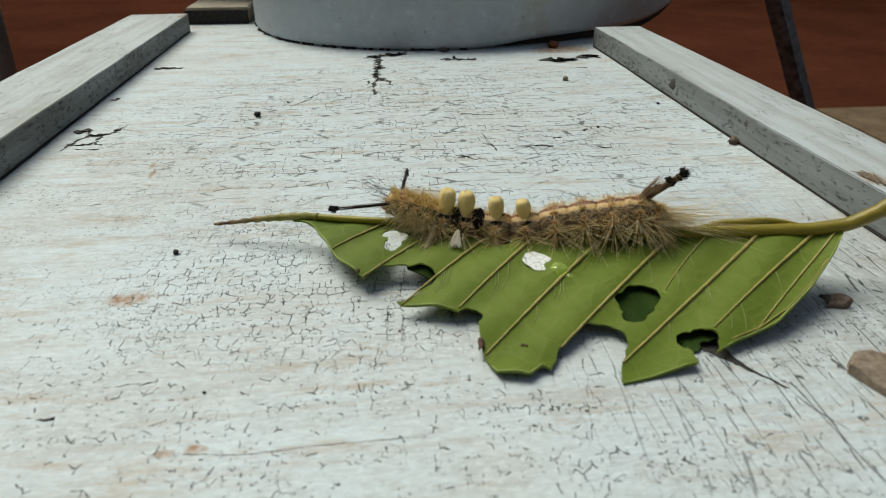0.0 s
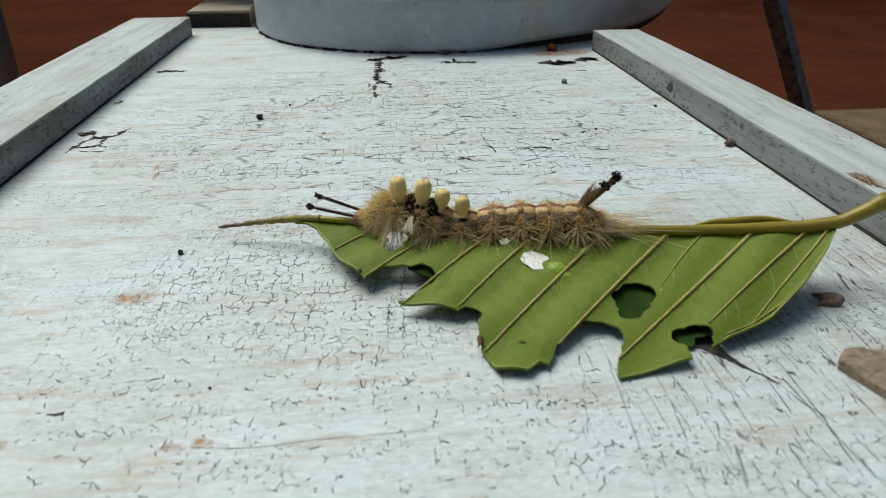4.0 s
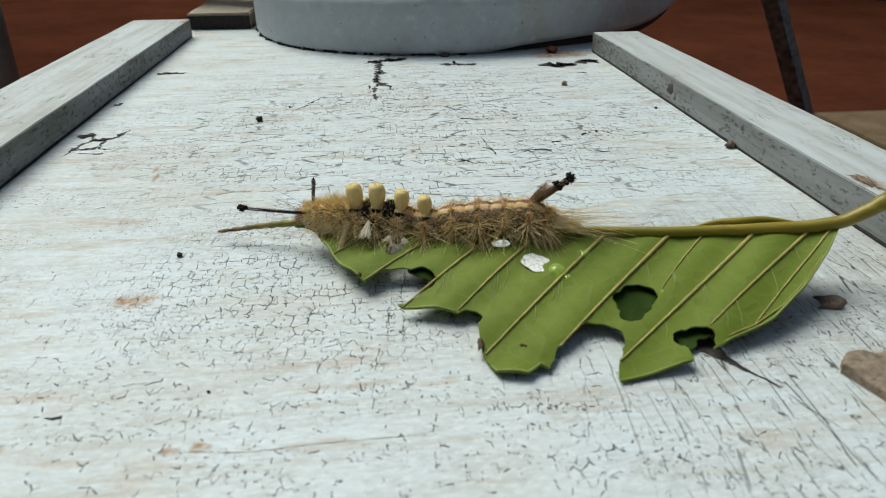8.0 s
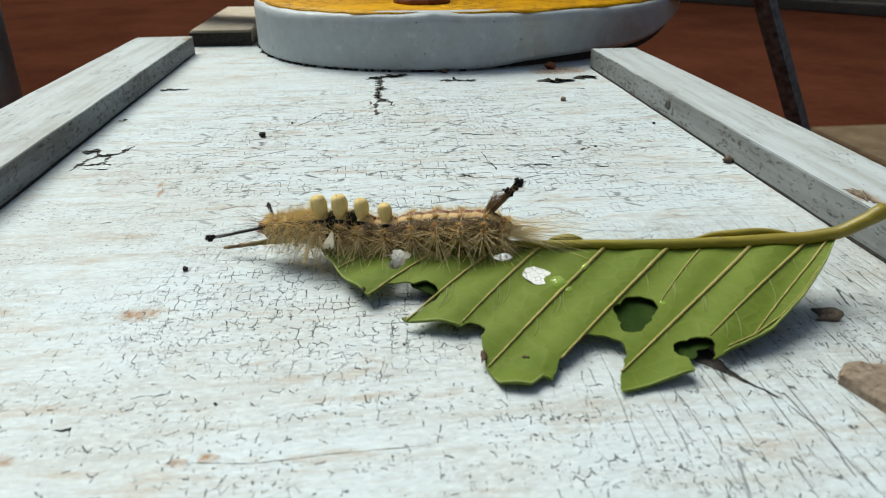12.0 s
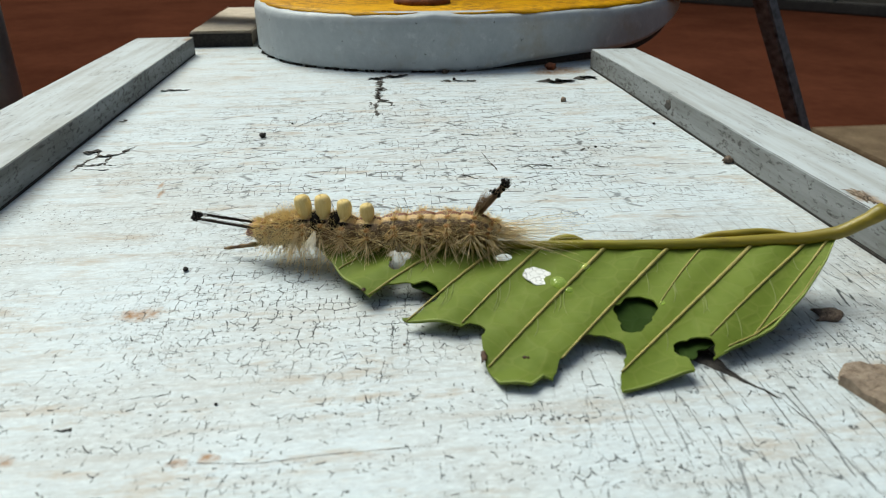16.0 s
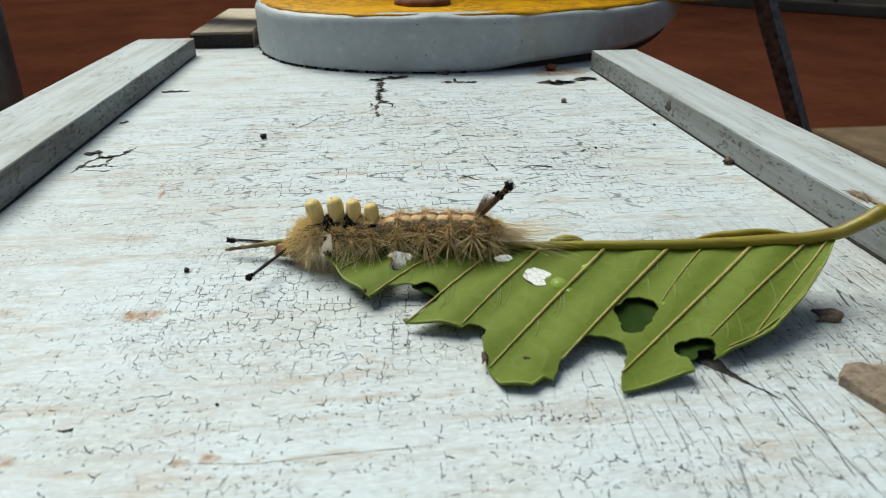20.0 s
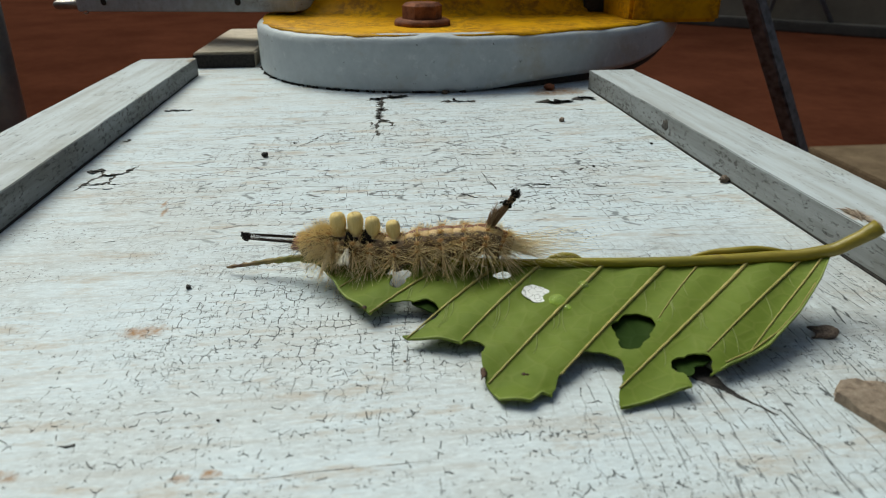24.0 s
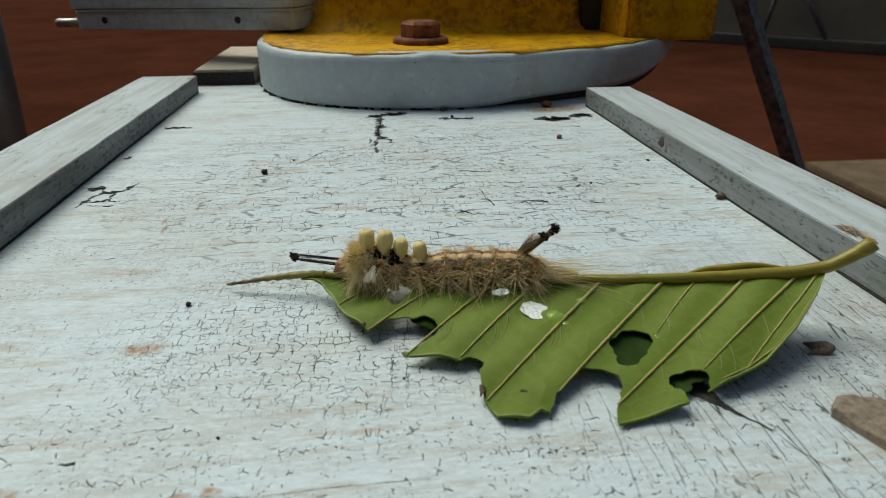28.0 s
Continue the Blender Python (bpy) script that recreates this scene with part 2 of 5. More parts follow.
def paint_wood():
    """Old white paint on a board: fine broken cracks, stains, rust spots."""
    m = Mat("cracked_white_paint", 0.55, spec=0.3)
    x, y, z = m.xyz()

    def spot(px, py, rx, ry):
        d = m.maths("ADD", m.maths("POWER", m.maths("MULTIPLY", m.maths("SUBTRACT", x, px * MM), 1 / (rx * MM)), 2), m.maths("POWER", m.maths("MULTIPLY", m.maths("SUBTRACT", y, py * MM), 1 / (ry * MM)), 2))
        return m.ramp(m.maths("ADD", m.maths("MULTIPLY", d, 0.25), m.maths("MULTIPLY", m.noise(900, 4, 0.7), 1.1)), [(0.45, 1.0), (0.85, 0.0)])

    def craze(scale, width, turn=0.0, bend=0.3, loose=0.5):
        """A net of hair cracks round small plates of paint."""
        d = m.cells(1, m.warp(m.space(scale, turn), 1.3, bend), loose=loose, dims="2D")
        return m.ramp(d, [(0.0, 1.0), (width * 0.45, 1.0), (width, 0.0)])

    def window(px, py, rx, ry):
        """One inside a soft stretch of the board, nought outside."""
        d = m.maths("ADD", m.maths("POWER", m.maths("MULTIPLY", m.maths("SUBTRACT", x, px * MM), 1 / (rx * MM)), 2), m.maths("POWER", m.maths("MULTIPLY", m.maths("SUBTRACT", y, py * MM), 1 / (ry * MM)), 2))
        return m.ramp(d, [(0.25, 1.0), (1.0, 0.0)])

    def both(*f):
        r = f[0]
        for q in f[1:]:
            r = m.maths("MULTIPLY", r, q)
        return r

    def worst(*f):
        r = f[0]
        for q in f[1:]:
            r = m.maths("MAXIMUM", r, q)
        return r

    def gated(scale, lo, hi, turn=0.0):
        return m.ramp(m.noise(1, 3, 0.65, m.space(scale, turn)), [(lo, 0.0), (hi, 1.0)])

    patch = m.noise(1, 4, 0.6, m.space((45, 110, 60)))
    patch2 = m.noise(1, 4, 0.6, m.space((40, 240, 60), 0.02))
    # squarish plates with broken hair cracks, thickest by the leaf tip
    tip = window(-7, -9, 32, 19)
    plates = both(worst(both(craze((640, 520, 200), 0.037, 0.05, 0.5), gated((560, 480, 300), 0.505, 0.535)),
                        both(craze((1150, 900, 200), 0.045, 0.0, 0.5), gated((620, 520, 300), 0.545, 0.575))), tip)
    # a thinner net of the same kind over the whole board, in drifts
    drift = m.ramp(patch, [(0.45, 0.0), (0.56, 1.0)])
    small = both(craze((950, 800, 300), 0.040, 0.04, 0.6, 0.7), gated((700, 560, 300), 0.555, 0.585), drift, 0.8)
    # level broken grain lines across the back half, hatched by short upright ones
    rows_of_grain = both(craze((85, 330, 300), 0.058, 0.0, 0.3, 0.8), gated((420, 700, 300), 0.485, 0.525), m.ramp(patch2, [(0.36, 0.2), (0.50, 1.0)]))
    hatch = both(craze((820, 340, 300), 0.062, 0.0, 0.4, 0.6), gated((620, 480, 300), 0.505, 0.535), m.ramp(m.maths("ADD", patch, patch2), [(0.92, 0.0), (1.06, 1.0)]))
    flat = both(worst(rows_of_grain, hatch), window(8, 46, 72, 58), 0.8)
    # long splits along the grain at one corner
    corner = window(46, -26, 38, 36)
    grain = both(worst(both(craze((620, 45, 300), 0.026, 0.05, 0.25, 0.8), gated((700, 130, 300), 0.50, 0.53)),
                       both(craze((1250, 170, 300), 0.040, 0.05, 0.25, 0.8), gated((1000, 330, 300), 0.54, 0.57))), corner, 0.85)
    ticks = both(craze((800, 420, 300), 0.036, 0.1, 0.5, 0.8), gated((640, 560, 300), 0.56, 0.585), window(-2, -28, 66, 34), 0.9)
    nibble = both(m.ramp(m.noise(1, 3, 0.6, m.space((1700, 1700, 900))), [(0.625, 0.0), (0.67, 0.85)]), m.ramp(patch, [(0.46, 0.0), (0.60, 1.0)]))
    crack = worst(plates, small, flat, nibble, grain, ticks)
    streak = m.noise(1, 6, 0.65, m.space((14, 210, 60)))
    cloud = m.noise(24, 6, 0.65)
    fine = m.noise(1, 5, 0.7, m.space((260, 900, 400)))
    blot = m.noise(1, 6, 0.7, m.space((150, 260, 150)))
    base = m.mix(m.ramp(streak, [(0.42, 0.0), (0.74, 1.0)]), (0.595, 0.68, 0.728), (0.53, 0.585, 0.605))
    base = m.mix(m.ramp(cloud, [(0.46, 0.0), (0.74, 0.8)]), base, (0.50, 0.50, 0.475))
    base = m.mix(m.ramp(blot, [(0.52, 0.0), (0.70, 0.4)]), base, (0.40, 0.40, 0.38))
    base = m.mix(m.ramp(blot, [(0.30, 0.5), (0.45, 0.0)]), base, (0.70, 0.76, 0.79))
    base = m.mix(m.ramp(fine, [(0.34, 0.35), (0.52, 0.0)]), base, (0.38, 0.40, 0.40))
    weave = m.noise(1, 4, 0.75, m.space((900, 2300, 900)))
    base = m.mix(m.ramp(weave, [(0.52, 0.0), (0.70, 0.25)]), base, (0.33, 0.34, 0.335))
    base = m.mix(m.ramp(weave, [(0.34, 0.6), (0.50, 0.0)]), base, (0.725, 0.80, 0.83))
    stain = m.maths("MULTIPLY", m.ramp(m.noise(1, 6, 0.75, m.space((60, 230, 90))), [(0.54, 0.0), (0.68, 1.0)]), 0.7)
    base = m.mix(stain, base, (0.42, 0.33, 0.23))
    smear = m.maths("MULTIPLY", m.ramp(m.noise(1, 6, 0.7, m.space((32, 420, 90))), [(0.53, 0.0), (0.66, 1.0)]), 0.34)
    base = m.mix(smear, base, (0.42, 0.37, 0.31))
    # Paints soft shade beside the leaf into the board, streaked with grain.
    shaded = both(corner, m.ramp(m.noise(1, 5, 0.7, m.space((700, 60, 300), 0.1)), [(0.40, 0.2), (0.60, 0.8)]), m.ramp(m.maths("ADD", y, 0.5), [(0.462, 0.2), (0.480, 0.9)]))
    base = m.mix(shaded, base, (0.36, 0.375, 0.37))
    rust = m.maths("MULTIPLY", m.ramp(m.noise(95, 5, 0.7), [(0.70, 0.0), (0.77, 1.0)]), 0.6)
    for px, py, rx, ry in ((-29.3, -12.6, 2.6, 1.4), (-37.6, 26.6, 0.4, 1.6), (-36.6, 23.0, 0.45, 2.0), (-34.5, -33.5, 1.8, 0.9), (-19.8, -35.2, 0.9, 0.6), (-17.6, -34.9, 0.8, 0.7), (48, 107, 7.5, 4.5), (45.5, 103.5, 6.5, 3.0), (52, 104.0, 4.0, 2.2), (-1, -8, 2.0, 0.6)):
        rust = m.maths("MAXIMUM", rust, m.maths("MULTIPLY", spot(px, py, rx, ry), 0.92))
    base = m.mix(rust, base, (0.32, 0.145, 0.025))
    m.colour(m.mix(m.maths("MULTIPLY", crack, 0.98), base, (0.022, 0.024, 0.024)))
    m.gloss(m.ramp(cloud, [(0.3, 0.45), (0.7, 0.7)]))
    h = m.maths("SUBTRACT", m.maths("MULTIPLY", m.maths("ADD", weave, fine), 0.4), crack)
    return m.bump(h, 0.8, 0.00016).m


PAINT = paint_wood()


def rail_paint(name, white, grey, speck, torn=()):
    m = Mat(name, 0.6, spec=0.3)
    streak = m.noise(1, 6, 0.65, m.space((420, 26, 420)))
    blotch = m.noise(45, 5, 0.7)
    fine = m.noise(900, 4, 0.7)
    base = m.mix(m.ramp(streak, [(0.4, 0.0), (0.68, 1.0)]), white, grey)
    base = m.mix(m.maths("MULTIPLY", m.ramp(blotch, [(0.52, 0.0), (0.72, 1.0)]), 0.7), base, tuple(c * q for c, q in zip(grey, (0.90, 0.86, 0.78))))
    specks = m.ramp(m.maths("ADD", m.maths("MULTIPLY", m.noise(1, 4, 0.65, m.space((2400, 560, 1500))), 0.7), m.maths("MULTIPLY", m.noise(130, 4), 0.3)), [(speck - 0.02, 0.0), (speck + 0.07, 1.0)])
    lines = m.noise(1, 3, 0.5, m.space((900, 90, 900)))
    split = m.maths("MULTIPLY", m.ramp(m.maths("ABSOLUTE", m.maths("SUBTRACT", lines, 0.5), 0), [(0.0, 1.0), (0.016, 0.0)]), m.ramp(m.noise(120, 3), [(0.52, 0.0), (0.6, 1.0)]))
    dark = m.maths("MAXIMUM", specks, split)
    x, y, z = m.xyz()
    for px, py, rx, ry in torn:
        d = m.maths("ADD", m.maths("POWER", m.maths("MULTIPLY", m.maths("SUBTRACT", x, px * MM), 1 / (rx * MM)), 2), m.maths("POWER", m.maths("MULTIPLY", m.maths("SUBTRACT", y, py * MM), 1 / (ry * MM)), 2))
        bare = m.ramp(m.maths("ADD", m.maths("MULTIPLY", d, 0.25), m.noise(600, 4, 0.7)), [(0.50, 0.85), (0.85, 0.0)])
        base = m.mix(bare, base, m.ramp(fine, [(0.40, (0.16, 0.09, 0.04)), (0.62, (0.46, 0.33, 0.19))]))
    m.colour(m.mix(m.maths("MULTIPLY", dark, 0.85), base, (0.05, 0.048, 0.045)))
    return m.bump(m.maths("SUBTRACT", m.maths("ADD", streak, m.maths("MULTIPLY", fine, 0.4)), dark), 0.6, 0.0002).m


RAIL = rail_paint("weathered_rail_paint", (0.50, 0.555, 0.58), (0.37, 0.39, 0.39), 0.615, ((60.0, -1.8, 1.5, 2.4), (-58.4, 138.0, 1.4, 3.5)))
# Darker rail paint with more specks; the sides' shade is put into its colour.
RAIL_SHADED = rail_paint("shaded_rail_side", (0.245, 0.262, 0.268), (0.145, 0.15, 0.145), 0.535)
def grey_paint():
    m = Mat("grey_blue_paint", 0.5, spec=0.4)
    big, fine = m.noise(55, 4), m.noise(500, 4)
    c = m.ramp(m.maths("ADD", m.maths("MULTIPLY", big, 0.7), m.maths("MULTIPLY", fine, 0.3)), [(0.36, (0.38, 0.425, 0.46)), (0.64, (0.50, 0.55, 0.58))])
    stain = m.maths("MULTIPLY", m.ramp(m.noise(38, 6, 0.7), [(0.50, 0.0), (0.66, 1.0)]), 0.6)
    c = m.mix(stain, c, (0.36, 0.31, 0.23))
    pale = m.ramp(m.noise(260, 5, 0.7), [(0.58, 0.0), (0.68, 0.6)])
    c = m.mix(pale, c, (0.60, 0.64, 0.66))
    chip = m.ramp(m.noise(420, 3), [(0.70, 0.0), (0.73, 0.8)])
    c = m.mix(chip, c, (0.10, 0.10, 0.10))
    return m.colour(c).bump(m.maths("SUBTRACT", m.maths("ADD", big, fine), chip), 0.45, 0.0004).m


GREY_PAINT = grey_paint()
DARK_WOOD = simple("bare_dark_wood", (0.03, 0.028, 0.025), (0.10, 0.09, 0.08), 900, 0.9).m
# Black for dirt, and for shade painted into gaps and holes.
DIRT_AND_SHADE = simple("black_dirt_and_shade", (0.012, 0.011, 0.010), (0.05, 0.045, 0.04), 1500, 0.9).m
BARK = simple("dry_bark", (0.22, 0.16, 0.115), (0.46, 0.37, 0.28), 1300, 0.85, 0, 0.8, 0.0004).m
DEAD = simple("dead_leaf_scrap", (0.02, 0.014, 0.01), (0.26, 0.19, 0.14), 500, 0.7, 0, 0.7, 0.0003).m
OLD_WOOD = simple("old_beige_wood", (0.34, 0.29, 0.22), (0.54, 0.48, 0.39), 90, 0.8, 0, 0.4, 0.0004).m

TIMBER = simple("brown_timber", (0.10, 0.072, 0.045), (0.17, 0.125, 0.08), 20, 0.95, 0, 0.4, 0.002, 0.1).m


def yellow_paint():
    m = Mat("yellow_paint", 0.55, spec=0.1)
    n, fine = m.noise(70, 4), m.noise(380, 5, 0.7)
    c = m.ramp(n, [(0.3, (0.52, 0.25, 0.003)), (0.7, (0.76, 0.41, 0.007))])
    rust = m.maths("MULTIPLY", m.ramp(fine, [(0.44, 0.0), (0.58, 1.0)]), m.ramp(m.noise(60, 4), [(0.36, 0.0), (0.56, 1.0)]))
    return m.colour(m.mix(m.maths("MULTIPLY", rust, 0.7), c, (0.16, 0.07, 0.015))).bump(fine, 0.4, 0.0003).m


YELLOW = yellow_paint()
RUST = simple("rusty_iron", (0.10, 0.028, 0.012), (0.30, 0.11, 0.05), 420, 0.75, 0.3, 0.7, 0.0003).m
STEEL = rail_paint("white_coated_steel", (0.57, 0.63, 0.67), (0.44, 0.48, 0.49), 0.60)
PIN = simple("dull_steel", (0.30, 0.27, 0.25), (0.48, 0.44, 0.42), 300, 0.4, 0.8).m
IRON = simple("dark_iron", (0.028, 0.029, 0.033), (0.20, 0.21, 0.23), 200, 0.35, spec=0.6).m
WATER_CLEAR = Mat("clear_water", 0.02)
WATER_CLEAR.colour((0.95, 0.97, 0.97)).b.inputs["Transmission Weight"].default_value = 1.0
WATER_CLEAR.b.inputs["IOR"].default_value = 1.33
WATER_CLEAR = WATER_CLEAR.m
GREY_METAL = simple("grey_metal", (0.20, 0.21, 0.22), (0.28, 0.29, 0.30), 60, 0.4, 0.6).m
GROUND = simple("red_brown_paving", (0.050, 0.0168, 0.0094), (0.080, 0.0275, 0.0155), 3.0, 1.0, 0, 0.4, 0.004, 0.0).m
WALL = simple("dull_beige_wall", (0.145, 0.128, 0.104), (0.20, 0.178, 0.148), 1.5, 1.0, spec=0.0).m
KERB = simple("grey_kerb", (0.035, 0.032, 0.03), (0.06, 0.055, 0.05), 5, 0.9).m

# ---- the painted stand: board, edge rails, cross plank ----
stand = thing("painted_stand", "weathered white painted wooden stand with raised edge rails", "stand", kind="structure")
g = Geo()
bar(g, (-62.5, -160, -18), (62.5, 222, -0.02), 0.4)
part("board", g, PAINT, stand, "cracked white painted wooden board")
RAILS = [("rail", (-74.6, -160, 0.3), (-58.0, 142.4, 5.2), 1.0), ("rail", (58.0, -160, 0.3), (70.8, 108.2, 5.2), 5.0)]
for nm, lo, hi, seed in RAILS:
    g = Geo()
    bar(g, lo, hi, 0.14, 0.22, 60, seed)
    rail_ob = part(nm, g, RAIL, stand, "narrow white painted edge rail with shade painted into its speckled sides")
    rail_ob.data.materials.append(RAIL_SHADED)
    # Faces that turn sideways take the darker paint, as shade in colour.
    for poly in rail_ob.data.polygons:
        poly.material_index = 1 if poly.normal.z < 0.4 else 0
    g = Geo()
    bar(g, (lo[0] - 0.1, lo[1], 0.0), (hi[0] + 0.1, hi[1] - 0.4, 0.36), 0.05, 0.12, 60, seed + 4)
    part("joint", g, DIRT_AND_SHADE, stand, "dark dirty joint under the rail")
g = Geo()
bar(g, (-62, 155.5, 0.0), (-42.2, 221, 5.0), 0.4, 0.2, 12, 9.0)
part("cross_plank", g, OLD_WOOD, stand, "bare beige end plank")
# Black strip puts the shade on the plank's front into colour.
g = Geo()
bar(g, (-62.2, 154.9, 0.0), (-42.3, 155.4, 4.2), 0.1)
part("plank_front_shade", g, DIRT_AND_SHADE, stand, "dark strip painted as the shaded front of the plank")

for x in (-50, 50):
    for y in (-145, 205):
        g = Geo()
        bar(g, (x - 11, y - 11, -450), (x + 11, y + 11, -18), 1.0)
        part("leg", g, RAIL_SHADED, stand)

# ---- grey and yellow cast base bolted to the board ----
CX, CY, TOP = 20.5, 171.5, 14.8


def base_outline(inset=0.0, n=96):
    """Half round in front, drawn out to a blunt tongue on one side."""
    out = []
    for k in range(n):
        a = 2 * math.pi * k / n
        c, s = math.cos(a), math.sin(a)
        ax = (88.0 if c > 0 else 61.6) - inset
        e = 2 / (1.72 if c > 0 else 2.5)
        out.append((CX + ax * math.copysign(abs(c) ** e, c), CY + (65.0 - inset) * math.copysign(abs(s) ** e, s)))
    return out


machine = thing("machine_base", "grey and yellow painted cast iron machine base bolted to the board", "machine")
g = Geo()
LAYERS = [(1.3, 0.0), (1.1, 0.45), (0.3, 0.7), (0.0, 1.4), (0.0, 1.9), (0.0, 12.3), (0.0, 12.6), (0.35, 14.0), (1.3, 14.7), (3.2, 14.85)]
n = 96
for inset, z in LAYERS:
    for x, y in base_outline(inset, n):
        wav = noise.noise(Vector((x * 0.06, y * 0.06, z * 0.05))) * 0.5
        notch = 1.1 * math.exp(-((x - 14.5) / 5.0) ** 2) if y < CY and z > 12 else 0
        lift = 9.5 * max(0.0, (x - 74) / 36) ** 1.6 if z < 3 else 0
        if z < 2 and y < CY:
            q = min(1.0, max(0.0, (x - 22) / 28))
            lift += 2.6 * q * q * (3 - 2 * q)
        g.v.append((x, y + wav, z + lift + notch * 0.7 + (wav * 0.5 if z > 5 else 0)))
for r in range(len(LAYERS) - 1):
    g.f += [(r * n + k, r * n + (k + 1) % n, (r + 1) * n + (k + 1) % n, (r + 1) * n + k) for k in range(n)]
g.f += [tuple(reversed(range(n))), tuple(range((len(LAYERS) - 1) * n, len(LAYERS) * n))]
part("base_plate", g, GREY_PAINT, machine, "thick grey painted half-round base plate")
g = Geo()
pts = []
for k, (x, y) in enumerate(base_outline(1.9, n)):
    drip = 1.5 * noise.noise(Vector((x * 0.22, y * 0.22, 3.0))) + 0.9 * noise.noise(Vector((x * 0.7, y * 0.7, 5.0)))
    if y < CY:
        drip -= 3.4 * math.exp(-((x - 14.5) / 4.6) ** 2)
    d = Vector((x - CX, y - CY)).normalized()
    pts.append((x + d.x * drip, y + d.y * drip))
sheet(g, pts, 14.6, 15.25, 0.35, 2.0)
# Black ring paints the shade in the gap; the blobs are dirt crumbs.
ring = Geo()
for inset, z in ((2.6, 0.02), (2.6, 3.4)):
    ring.v += [(x, y, z + 9.5 * max(0.0, (x - 74) / 36) ** 1.6) for x, y in base_outline(inset + 0.8, n)]
ring.f = [(k, (k + 1) % n, n + (k + 1) % n, n + k) for k in range(n)]
for k in range(60):
    x, y = base_outline(0.6, 240)[122 + k]
    if noise.noise(Vector((x * 0.3, y * 0.3, 6.0))) > -0.1:
        blob(ring, (x, y + 0.3, 0.25), (1.3 * abs(noise.noise(Vector((x, y, 1.0)))) + 0.5, 0.7, 1.6 * abs(noise.noise(Vector((x * 2, y, 8.0)))) + 0.35), 8, 5, 0.8, k)
part("seam_shade_and_dirt", ring, DIRT_AND_SHADE, machine, "black shade and dirt crumbs in the seam under the plate")
part("yellow_top", g, YELLOW, machine, "yellow painted top with ragged edge")
# upright body with a hollow curve at its foot
g = Geo()
prof = [(0, 15.0), (3.0, 15.6), (6.0, 17.2), (8.0, 20.5), (8.8, 26), (9.2, 40), (9.4, 70)]
W_L, W_R = -31.0, 75.2
ncol = 40
for inset, z in prof:
    for k in range(ncol + 1):
        q = k / ncol
        left = W_L + inset * 1.15
        x = left + (W_R - inset * 0.25 - left) * q
        y = 157 + inset * 1.0 + 14 * (abs(q - 0.62) ** 2) * 2 + 0.6 * noise.noise(Vector((x * 0.05, z * 0.05, 4)))
        g.v.append((x, y, z))
row = ncol + 1
g.f += [(r * row + k, r * row + k + 1, (r + 1) * row + k + 1, (r + 1) * row + k) for r in range(len(prof) - 1) for k in range(ncol)]
m0 = len(g.v)
for inset, z in prof:
    for x in (W_L + inset * 1.15, W_R - inset * 0.25):
        g.v.append((x, 225, z))
for r in range(len(prof) - 1):
    a, b = m0 + 2 * r, m0 + 2 * r + 2
    g.f += [(r * row, (r + 1) * row, b, a), (r * row + ncol, a + 1, b + 1, (r + 1) * row + ncol), (a, b, b + 1, a + 1)]
g.f.append(tuple(range((len(prof) - 1) * row, len(prof) * row)) + (m0 + 2 * len(prof) - 1, m0 + 2 * len(prof) - 2))
part("upright_body", g, YELLOW, machine, "yellow painted upright casting with scuffs")
g = Geo()
bar(g, (80.5, 140, 14.2), (111, 190, 70), 1.2, 0.3, 4, 3.0)
part("side_block", g, YELLOW, machine, "yellow painted side casting")
# Black filler: the slot's shade is put in by colour.
g = Geo()
bar(g, (73.2, 166, 15.4), (80.6, 215, 70), 0.3)
part("slot_shade", g, DIRT_AND_SHADE, machine, "black filler painted as the shade in the slot between castings")
g = Geo()
sheet(g, [(48 + 1.4 * math.cos(a) + 0.9 * math.sin(a), 26 + 3.2 * math.sin(a)) for a in (k * 0.5236 for k in range(12))], 0, 0.25)
part("paint_scuff", g, STEEL, machine, "pale scratch in the yellow paint", pose(0.001, 0.1665, 0.0005, 90, 0, 0))
# bolt
bolt = Geo()
tube(bolt, [(0, 0, 0), (0, 0, 1.3), (0, 0, 1.9)], [8.6, 8.5, 7.6], 28)
bolt_ob = part("washer", bolt, RUST, machine, "rusty round washer", mpose(12.6, 134.0, 15.2))
g = Geo()
g.smooth = False
tube(g, [(0, 0, 1.7), (0, 0, 2.1), (0, 0, 5.6), (0, 0, 6.5)], [5.6, 6.1, 6.1, 5.0], 6)
part("bolt_head", g, RUST, bolt_ob, "rusty hexagonal bolt head", mpose(0, 0, 0, 0, 0, 27))

# ---- white steel bar with holes beside the casting ----
guide = thing("guide_bar", "white coated steel channel bar with bolt holes and a pin", "bar", mpose(-28.5, 165.5, 16.4, 0, 1.3, 157.5))
g = Geo()
bar(g, (0, -18, 0), (92, 0.0, 6.4), 0.4)
part("channel", g, STEEL, guide)
g = Geo()
bar(g, (-0.5, -17, 6.4), (91, 1.2, 7.2), 0.25)
part("top_flange", g, STEEL, guide)
g = Geo()
bar(g, (0.5, -17, 7.2), (90.5, 0.6, 7.5), 0.05)
part("seam", g, DIRT_AND_SHADE, guide, "black seam between the channels")
g = Geo()
bar(g, (-0.5, -17, 7.5), (92.5, 1.4, 19.0), 0.5, 0.12, 14, 6.0)
part("upper_channel", g, STEEL, guide, "pale coated upper channel")
g = Geo()
blob(g, (88.0, 0.2, -0.25), (1.1, 0.8, 0.65), 14, 10)
part("water_drop", g, WATER_CLEAR, guide, "hanging water drop")
